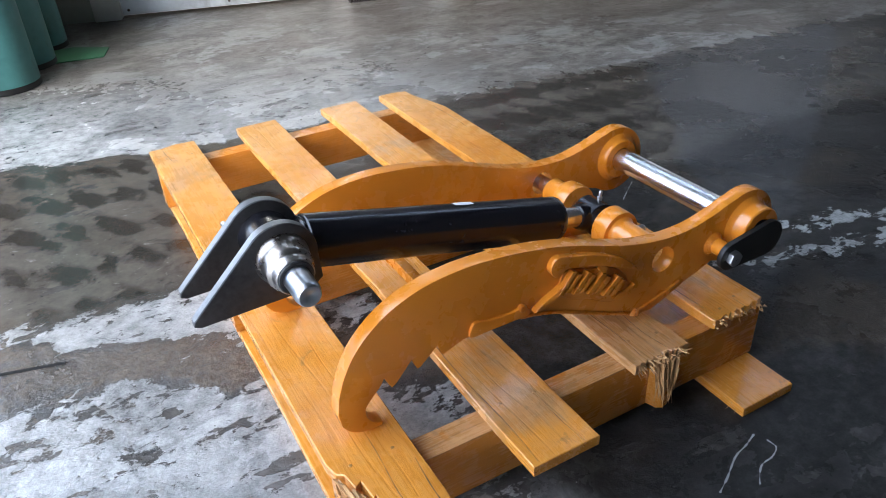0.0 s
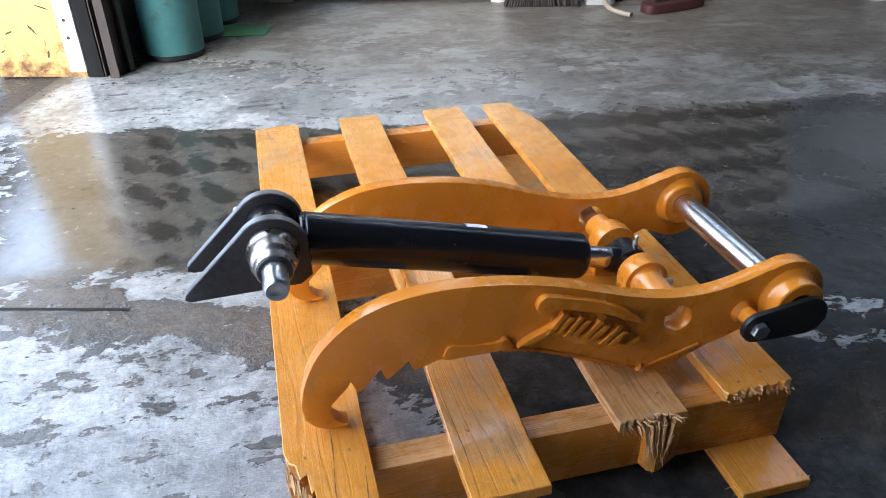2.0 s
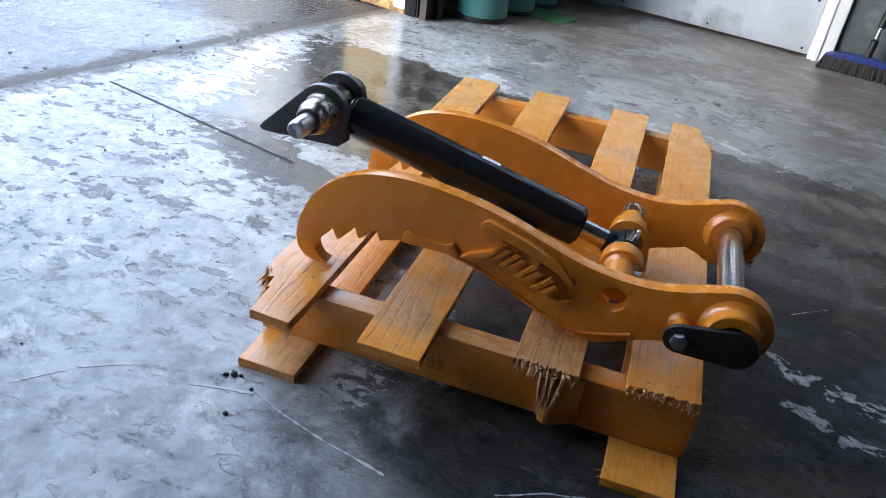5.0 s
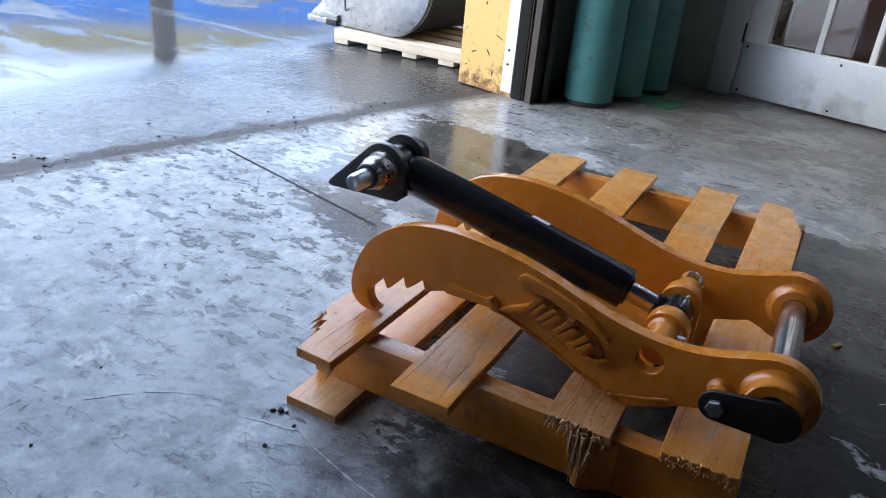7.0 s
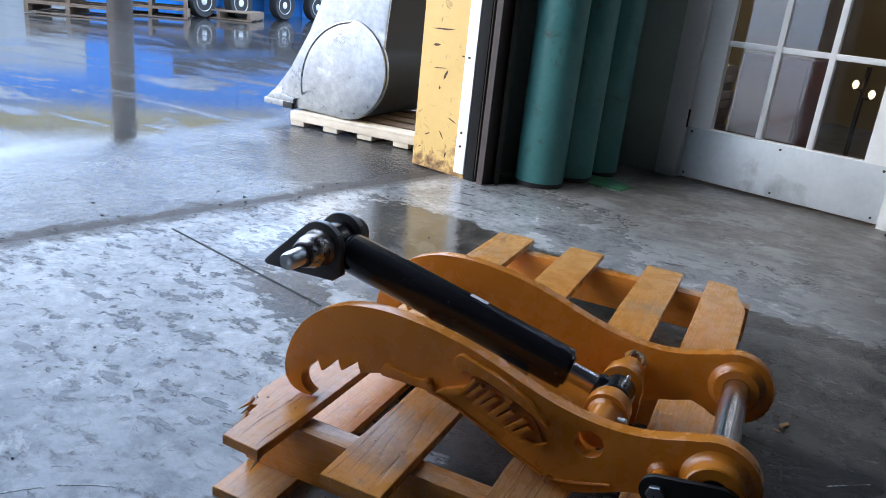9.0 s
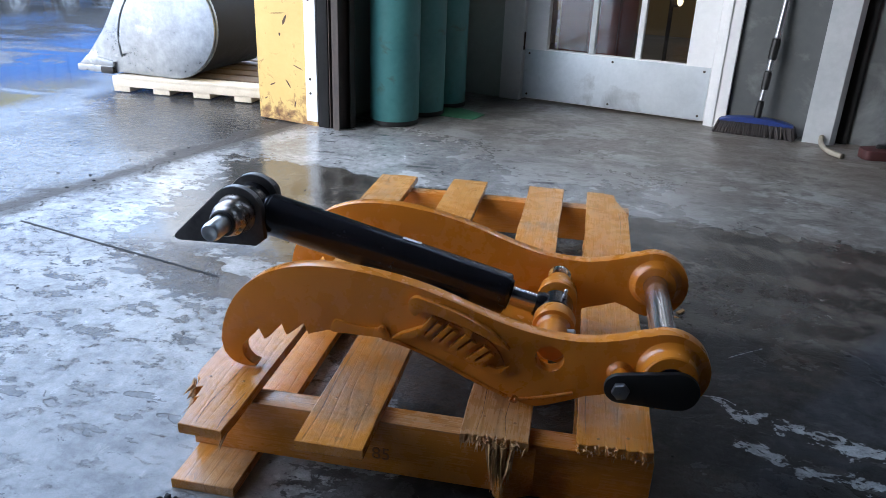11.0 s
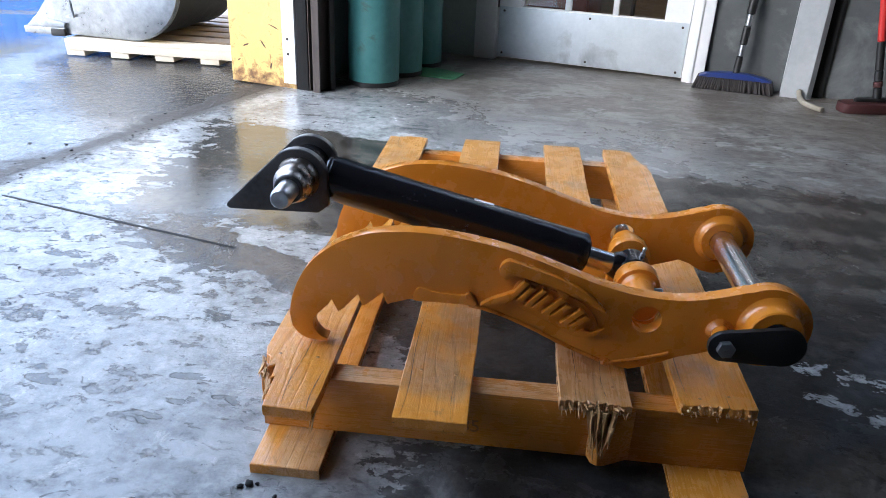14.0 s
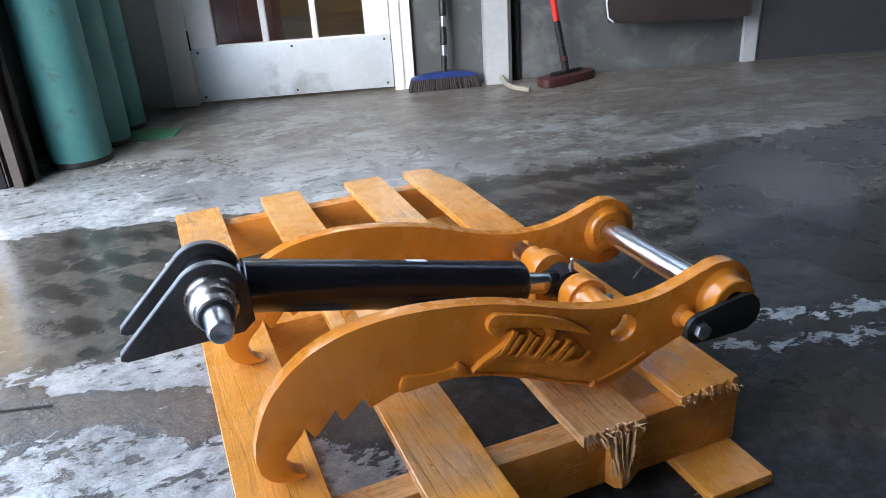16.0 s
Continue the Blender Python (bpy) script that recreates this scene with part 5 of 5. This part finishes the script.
upper = smooth_line([(0.1855, 0.170), (0.190, 0.197), (0.202, 0.229), (0.222, 0.2595), (0.256, 0.2885), (0.298, 0.307), (0.339, 0.3145), (0.380, 0.3163), (0.421, 0.3135), (0.461, 0.308), (0.502, 0.2995), (0.543, 0.2875), (0.585, 0.2730), (0.627, 0.2595), (0.668, 0.2500), (0.709, 0.2455), (0.749, 0.2465), (0.788, 0.2545), (0.825, 0.2665)], 5)
lower = [(0.800, 0.172), (0.775, 0.163), (0.752, 0.156), (0.728, 0.1445), (0.700, 0.1325), (0.684, 0.1272), (0.664, 0.1295), (0.613, 0.1470), (0.569, 0.1655), (0.525, 0.1860), (0.491, 0.1995), (0.462, 0.2075), (0.440, 0.2110), (0.362, 0.2105)]
teeth = [(0.336, 0.2015), (0.331, 0.1990), (0.3275, 0.2060), (0.3240, 0.2170), (0.3120, 0.2060), (0.3000, 0.1955), (0.2950, 0.1930), (0.2915, 0.1995), (0.2880, 0.2110), (0.2760, 0.1970), (0.2640, 0.1835), (0.2580, 0.1800), (0.2545, 0.1870), (0.2490, 0.1990)]
hookin = smooth_line([(0.2440, 0.1900), (0.2330, 0.1785), (0.2225, 0.1660), (0.2205, 0.1560), (0.2230, 0.1455), (0.2310, 0.1360), (0.2415, 0.1320)], 3)
hookout = smooth_line([(0.2400, 0.1278), (0.2260, 0.1272), (0.2100, 0.1300), (0.1975, 0.1375), (0.1885, 0.1500)], 3)
plate_outline = upper + arc(EX, EZ, ER, 118, -128, 22) + lower + teeth + hookin + hookout
hole = arc(PX, PZ, 0.0205, 0, 345, 23)

part("side_plate", prism(plate_outline, Y0, Y1, "y", [hole], 0.0016), ORANGE, thumb)
part("side_plate", prism(plate_outline, F0, F1, "y", [hole], 0.0016), ORANGE, thumb)

# end bosses, outside and inside of both plates, with weld fillets
def boss(ya, yb, r, fillet, cx=EX + 0.004, cz=EZ + 0.004):
    d = 1 if yb > ya else -1
    L = abs(yb - ya)
    m = along((cx, ya, cz), (cx, yb, cz))
    part("boss", lathe([(r + fillet, 0.0), (r + fillet * 0.55, 0.003), (r + fillet * 0.15, 0.007), (r, 0.0095), (r, L - 0.002), (r - 0.002, L), (0.021, L), (0.021, 0.0)], m, 40, close=False), ORANGE, thumb)


boss(Y0, Y0 - 0.028, 0.0375, 0.008)
boss(Y1, Y1 + 0.012, 0.0360, 0.009)
boss(F0, F0 - 0.012, 0.0360, 0.009)
boss(F1, F1 + 0.028, 0.0375, 0.008)
part("main_pin", rod((EX + 0.004, Y0 - 0.026, EZ + 0.004), (EX + 0.004, F1 + 0.034, EZ + 0.004), 0.0205, 32), CHROME, thumb, "polished chrome hinge pin")

# retaining plate and its bolt
BX, BZ = 0.7975, 0.1995
CX2, CZ2 = 0.874, 0.2058
slot = [(BX + 0.0225 * math.cos(a), BZ + 0.0225 * math.sin(a)) for a in [radians(96 + 174 * i / 14) for i in range(15)]] + [(CX2 + 0.029 * math.cos(a), CZ2 + 0.029 * math.sin(a)) for a in [radians(-86 + 182 * i / 16) for i in range(17)]]
keeper = part("retaining_plate", prism(slot, 0.600, 0.6085, "y", bevel=0.0015), BLACK_SATIN, thumb, "black oblong retaining plate")
hexa = [(BX + 0.0125 * math.cos(radians(60 * i + 12)), BZ + 0.0125 * math.sin(radians(60 * i + 12))) for i in range(6)]
bolt = part("bolt", prism(hexa, 0.5905, 0.5998, "y", bevel=0.0018), ZINC, keeper, "zinc hexagon bolt head")
part("standoff", rod((BX, 0.6087, BZ + 0.004), (BX, Y0, BZ + 0.004), 0.0125, 20), ORANGE, thumb)
part("standoff_weld", lathe([(0.019, 0), (0.0155, 0.003), (0.013, 0.007)], along((BX, Y0, BZ + 0.004), (BX, Y0 - 0.02, BZ + 0.004)), 24), WELD, thumb)

# cross plate and lugs that carry the ram's front pin
CY = 0.795
part("cross_plate", prism([(0.545, 0.178), (0.690, 0.140), (0.694, 0.154), (0.549, 0.192)], Y1 + 0.0005, F0 - 0.0005, "y", bevel=0.001), ORANGE, thumb)
part("cross_plate", box(0.352, Y1 + 0.0005, 0.222, 0.366, F0 - 0.0005, 0.240, 0.001), ORANGE, thumb)


def lug(ya, yb):
    out = arc(PX, PZ, 0.0335, 180, 0, 18) + [(PX + 0.032, 0.148), (PX - 0.03, 0.160)]
    part("lug", prism(out, ya, yb, "y", bevel=0.002), ORANGE, thumb)


lug(0.728, 0.758)
lug(0.832, 0.862)
for ya, yb in ((0.7275, 0.668), (0.8625, 0.902)):
    part("spacer", lathe([(0.027, 0.0), (0.0235, 0.004), (0.0225, 0.008), (0.0225, abs(yb - ya) - 0.003), (0.0195, abs(yb - ya))], along((PX, ya, PZ), (PX, yb, PZ)), 28), ORANGE, thumb)
part("front_pin", rod((PX, 0.672, PZ), (PX, F1 - 0.002, PZ), 0.0135, 24), CHROME, thumb, "chrome clevis pin")
part("set_screw", rod((PX + 0.016, 0.716, PZ + 0.004), (PX + 0.034, 0.714, PZ + 0.006), 0.0055, 14), ZINC, thumb, "zinc set screw")

# raised crest on the near plate: plain bands and blocks
def relief(name, pts, d=0.007, y=Y0, mt=ORANGE):
    part(name, prism(pts, y - d, y + 0.0005, "y", bevel=0.0022), mt, thumb)


relief("crest_band", smooth_line([(0.4880, 0.270), (0.4900, 0.2825), (0.4995, 0.2890), (0.512, 0.2865), (0.535, 0.2800), (0.560, 0.2725), (0.592, 0.2590), (0.617, 0.2440), (0.640, 0.2215), (0.617, 0.2305), (0.590, 0.2430), (0.566, 0.2525), (0.540, 0.2605), (0.514, 0.2660), (0.505, 0.2640), (0.498, 0.2580)], 4, True), 0.0105)
relief("crest_wedge", [(0.5650, 0.2535), (0.5860, 0.2445), (0.5790, 0.2300), (0.5740, 0.2390)], 0.0095)
relief("crest_foot", smooth_line([(0.464, 0.2155), (0.478, 0.2265), (0.498, 0.2360), (0.512, 0.2420), (0.507, 0.2310), (0.499, 0.2230), (0.486, 0.2190)], 4, True), 0.0105)
relief("crest_tail", [(0.600, 0.1840), (0.612, 0.1900), (0.622, 0.1870), (0.640, 0.1940), (0.628, 0.1790), (0.612, 0.1770)], 0.008)
relief("crest_field", smooth_line([(0.508, 0.2350), (0.520, 0.2130), (0.560, 0.1960), (0.600, 0.1760), (0.632, 0.1790), (0.628, 0.2050), (0.606, 0.2300), (0.560, 0.2470), (0.520, 0.2580)], 4, True), 0.0025)
for k, (cx, cz, w, h) in enumerate(((0.5190, 0.2425, 0.021, 0.036), (0.5430, 0.2335, 0.020, 0.035), (0.5695, 0.2220, 0.023, 0.034), (0.5970, 0.2075, 0.023, 0.034))):
    a = radians(-22 - 3 * k)
    ca, sa = math.cos(a), math.sin(a)
    lean = 0.007
    for off, tall in ((-0.27, 1.0), (0.27, 0.80)):
        ww, hh = w * 0.19, h * tall / 2
        loc = [(off * w - ww - lean * 0.3, -hh), (off * w + ww - lean * 0.3, -hh), (off * w + ww + lean, hh), (off * w - ww + lean, hh)]
        part("crest_bar", prism([(cx + x * ca - z * sa, cz + x * sa + z * ca) for x, z in loc], Y0 - 0.0115, Y0 + 0.0005, "y", bevel=0.0014), ORANGE, thumb)

# weld beads and the doubler strip on the near plate's lower edge
def bead(pts, r=0.0042):
    line = [(x, Y0 - 0.0005, z) for x, z in smooth_line(pts, 9)]
    part("weld_bead", pipe(line, r, 8, jitter=0.13), WELD, thumb)


relief("doubler", smooth_line([(0.3690, 0.2125), (0.3720, 0.2290), (0.3800, 0.2330), (0.4000, 0.2285), (0.4350, 0.2265), (0.4490, 0.2310), (0.4560, 0.2260), (0.4600, 0.2130), (0.4420, 0.2118), (0.4000, 0.2118)], 4, True), 0.005)
relief("weld_lump", arc(0.4480, 0.2270, 0.0055, 0, 330, 11), 0.008, mt=WELD)
bead([(0.448, 0.2100), (0.470, 0.2065), (0.500, 0.1975), (0.540, 0.1815), (0.590, 0.1585), (0.640, 0.1385)], 0.003)
bead([(0.655, 0.1365), (0.680, 0.1425), (0.706, 0.1500), (0.735, 0.1600)], 0.0028)
bead([(0.646, 0.1380), (0.650, 0.1360), (0.656, 0.1355)], 0.006)

# ---- hydraulic ram ----
BASE = Vector((0.178, 0.775, 0.3440))
EYE_R = Vector((PX, CY, PZ - 0.001))
axis = (EYE_R - BASE).normalized()
full = (EYE_R - BASE).length
R = 0.0345
ram = thing("hydraulic_ram", "gloss black hydraulic ram with chrome rod pinned into the thumb", "hydraulic ram", pose(0, 0, 0.006))
s0, s1 = 0.037, full - 0.083
m_ax = along(BASE, EYE_R)
part("barrel", lathe([(R - 0.010, s0), (R - 0.002, s0 + 0.001), (R, s0 + 0.003), (R, s1 - 0.012), (R - 0.0006, s1 - 0.0118), (R - 0.0006, s1 - 0.0095), (R, s1 - 0.0093), (R, s1 - 0.003), (R - 0.002, s1), (0.018, s1)], m_ax, 56), BLACK, ram, "gloss black ram barrel")
part("gland", lathe([(0.026, s1 - 0.0005), (0.026, s1 + 0.004), (0.018, s1 + 0.006)], m_ax, 32), BLACK, ram)
part("rod", lathe([(0.0165, s1 - 0.02), (0.0165, full - 0.022)], m_ax, 32), CHROME, ram, "chrome piston rod")
part("rod_eye", ring((PX, CY - 0.021, PZ - 0.001), (PX, CY + 0.021, PZ - 0.001), 0.0275, 0.0136, 40), BLACK, ram, "black rod eye")
part("rod_collar", lathe([(0.019, full - 0.036), (0.023, full - 0.026), (0.021, full - 0.016)], m_ax, 28), BLACK, ram)
nip = EYE_R + Vector((0.012, 0.0, 0.0255))
part("grease_nipple", lathe([(0.0042, -0.002), (0.0042, 0.004), (0.0026, 0.005), (0.0026, 0.010), (0.0034, 0.012), (0.0022, 0.0145), (0.0, 0.015)], along(nip, nip + Vector((0.003, 0.0, 0.02))), 12, close=False), ZINC, ram, "zinc grease nipple")
part("base_eye", ring(BASE + Vector((0, -0.026, 0)), BASE + Vector((0, 0.026, 0)), 0.0335, 0.0165, 40), BLACK, ram, "black base eye")
wpts = [m_ax @ Vector((0.0285 * math.cos(a), 0.0285 * math.sin(a), s0 - 0.002)) for a in [2 * math.pi * i / 28 for i in range(29)]]
part("base_weld", pipe(wpts, 0.0038, 8, jitter=0.2), BLACK, ram, "black weld ring")
# narrow white label strip along the far flank of the barrel
lab = bmesh.new()
vv = []
for i in range(4):
    a = radians(62 + 10 * i)
    vv.append([lab.verts.new(m_ax @ Vector((0, 0, 0)) + axis * s + (Vector((0, 0, 1)) - axis * axis.z).normalized() * (R + 0.0004) * math.sin(a) + Vector((0, 1, 0)) * (R + 0.0004) * math.cos(a)) for s in (0.262, 0.294)])
for a, b in zip(vv, vv[1:]):
    lab.faces.new((a[0], a[1], b[1], b[0]))
part("label", lab, RUBBER_WHITE, ram, "small white sticker on the barrel")

# ---- weld-on clevis with its pin at the free end ----
clevis = thing("clevis_bracket", "bare steel weld-on clevis bracket hanging on the ram's end", "bracket", pose(0, 0, 0.007))
bx, bz, br = BASE.x, BASE.z, 0.0445
ang = math.degrees(math.atan2(0.766, 0.643)) + 90
ear_out = arc(bx, bz, br, ang, -8, 26) + [(0.2235, 0.303), (0.2080, 0.2905), (0.072, 0.2865), (0.0640, 0.2900), (0.0655, 0.2960)]
for ya, yb in ((0.733, 0.748), (0.802, 0.817)):
    part("ear", prism(ear_out, ya, yb, "y", bevel=0.0022), [RAW], clevis, "dark mill-scale plate with ground edges")
edge_line = [(0.0655, 0.2960)] + arc(bx, bz, br, ang, 10, 22)
for ya, yb in ((0.733, 0.748), (0.802, 0.817)):
    eb = bmesh.new()
    ra = [[eb.verts.new((x, y, z)) for x, z in [(px - 0.0004, pz + 0.0005) for px, pz in edge_line]] for y in (ya + 0.0018, yb - 0.0018)]
    for i in range(len(edge_line) - 1):
        eb.faces.new((ra[0][i], ra[0][i + 1], ra[1][i + 1], ra[1][i]))
    part("ground_edge", eb, RAW_EDGE, clevis, "bright ground edge")
pin_m = along((bx, 0.7328, bz), (bx, 0.60, bz))
part("collar", lathe([(0.0330, 0.0), (0.0326, 0.003), (0.0312, 0.006), (0.0298, 0.009), (0.0292, 0.013), (0.0290, 0.026), (0.0278, 0.0300), (0.0245, 0.0330), (0.0236, 0.0345), (0.0236, 0.0430), (0.0218, 0.0458), (0.0155, 0.0460)], pin_m, 48), BRONZED, clevis, "blued turned steel collar")
part("ring_clip", ring((bx, 0.688, bz), (bx, 0.684, bz), 0.0212, 0.016, 32), RAW, clevis)
part("pin", lathe([(0.0155, 0.04), (0.0155, 0.082), (0.0140, 0.088), (0.0125, 0.090), (0.006, 0.0902), (0.004, 0.0890), (0.0, 0.0890)], pin_m, 40, close=False), ZINC, clevis, "bright steel pin")
far_m = along((bx, 0.8172, bz), (bx, 0.95, bz))
part("collar", lathe([(0.031, 0.0), (0.031, 0.016), (0.027, 0.019), (0.027, 0.034), (0.024, 0.037), (0.006, 0.0375)], far_m, 40), RAW, clevis)
gp0 = Vector((bx - 0.0285, 0.827, bz + 0.012))
part("grease_nipple", lathe([(0.005, -0.002), (0.005, 0.005), (0.003, 0.006), (0.003, 0.011), (0.0042, 0.013), (0.0025, 0.016), (0.0, 0.0165)], along(gp0, gp0 + Vector((-1, 0, 0.25))), 12, close=False), ZINC, clevis, "zinc grease nipple")

# ================= small litter =================
lit = bmesh.new()
rl = random.Random(3)
for i in range(150):
    x, y = rl.uniform(-1.6, 2.6), rl.uniform(-0.1, 2.9)
    if 0.1 < x < 0.9 and 0.4 < y < 1.8:
        continue
    s = rl.choice((0.0010, 0.0014, 0.0020, 0.0028))
    r = bmesh.ops.create_icosphere(lit, subdivisions=1, radius=s)
    for v in r["verts"]:
        v.co = Vector((v.co.x * rl.uniform(0.8, 1.8), v.co.y * rl.uniform(0.8, 1.5), v.co.z * 0.7)) * rl.uniform(0.85, 1.2) + Vector((x, y, s * 0.45))
litter = part("grit", lit, DARK_GAP, None, "", kind="stuff")
tagged(litter, "scattered dark grit and crumbs on the wet floor", "debris")
for k, (x, y, a, s) in enumerate(((0.975, 1.285, 60, 0.8), (0.962, 1.258, -20, 0.4))):
    chip = part("wood_chip", prism([(-0.016 * s, -0.005 * s), (0.014 * s, -0.007 * s), (0.018 * s, 0.003 * s), (-0.012 * s, 0.007 * s)], 0.0003, 0.007 * s, "z", bevel=0.001), SPLINTER)
    chip.matrix_world = pose(x, y, 0, 0, 0, a)
    tagged(chip, "pale wood chip lying on the floor", "wood chip", "wood chips")
rim = bmesh.new()
rq = random.Random(5)
for i in range(420):
    v = rq.uniform(-2.6, -0.1)
    u = -0.10 + rq.gauss(0, 0.035) + 0.03 * math.sin(v * 5)
    s = rq.choice((0.0012, 0.0018, 0.0025, 0.004))
    q = B @ Vector((u, v, 0))
    r = bmesh.ops.create_icosphere(rim, subdivisions=1, radius=s)
    for w in r["verts"]:
        w.co = Vector((w.co.x * rq.uniform(0.8, 1.7), w.co.y * rq.uniform(0.8, 1.5), w.co.z * 0.6)) + Vector((q.x, q.y, s * 0.2))
tagged(part("threshold_grit", rim, GRIT, None, "", kind="stuff"), "loose grit washed along the slab edge", "debris")


# chalky scratches on the floor
def scratch(pts, w):
    line = smooth_line(pts, 8)
    rs = random.Random(len(line))
    left, back = [], []
    for i, (x, y) in enumerate(line):
        x1, y1 = line[min(i + 1, len(line) - 1)]
        x0, y0 = line[max(i - 1, 0)]
        d = Vector((x1 - x0, y1 - y0)).normalized()
        k = w * (rs.uniform(0.5, 1.2) if rs.random() < 0.7 else 0.12) * (0.2 if i in (0, len(line) - 1) else 1.0)
        left.append((x - d.y * k + rs.uniform(-0.0006, 0.0006), y + d.x * k))
        back.append((x + d.y * k * rs.uniform(0.5, 1), y - d.x * k))
    ob = part("floor_scratch", prism(left + back[::-1], 0.0002, 0.0007, "z"), CHALK)
    return tagged(ob, "pale chalky scratch on the concrete floor", "scratch", kind="structure")


scratch([(0.120, 0.420), (0.160, 0.432), (0.200, 0.440), (0.228, 0.447)], 0.0030)
scratch([(0.228, 0.446), (0.262, 0.431), (0.310, 0.416), (0.360, 0.402), (0.410, 0.392), (0.462, 0.380)], 0.0024)
scratch([(-0.108, 0.312), (-0.082, 0.341), (-0.056, 0.368)], 0.0030)
scratch([(0.734, 0.460), (0.707, 0.451), (0.679, 0.444), (0.643, 0.425), (0.613, 0.411)], 0.0015)
scratch([(0.740, 0.443), (0.740, 0.427), (0.722, 0.418), (0.695, 0.414), (0.668, 0.393)], 0.0012)
scratch([(1.053, 1.102), (1.084, 1.126), (1.130, 1.159)], 0.0020)
scratch([(0.978, 0.944), (1.016, 0.944), (1.040, 0.926)], 0.0022)
scratch([(-0.045, 0.380), (-0.020, 0.398), (0.008, 0.415), (0.030, 0.424)], 0.0022)
for x, y, s in ((0.160, 0.462, 0.0040), (0.171, 0.468, 0.0052), (0.182, 0.470, 0.0028), (0.212, 0.450, 0.0030), (-0.245, 0.25, 0.003), (0.205, 0.390, 0.0035)):
    cb = bmesh.new()
    bmesh.ops.create_icosphere(cb, subdivisions=2, radius=s)
    for w in cb.verts:
        w.co = Vector((w.co.x * 1.3, w.co.y, w.co.z * 0.7)) * rl.uniform(0.75, 1.2) + Vector((0, 0, s * 0.5))
    clod = part("clod", cb, DARK_GAP)
    clod.matrix_world = pose(x, y, 0, 0, 0, rl.uniform(0, 180))
    tagged(clod, "black crumb of oily dirt on the floor", "clod", "clods")

coarse = bmesh.new()
for i in range(40):
    v = rq.uniform(-2.2, -0.2)
    u = -0.22 + rq.gauss(0, 0.10)
    s = rq.choice((0.002, 0.0028, 0.0035, 0.005))
    q = B @ Vector((u, v, 0))
    r = bmesh.ops.create_icosphere(coarse, subdivisions=1, radius=s)
    for w in r["verts"]:
        w.co = Vector((w.co.x * rq.uniform(0.8, 1.7), w.co.y * rq.uniform(0.8, 1.5), w.co.z * 0.6)) * rq.uniform(0.8, 1.2) + Vector((q.x, q.y, s * 0.3 - (0.006 if u < THRESH else 0.0)))
tagged(part("black_crumbs", coarse, DARK_GAP, None, "", kind="stuff"), "black crumbs of dirt by the slab edge", "debris")
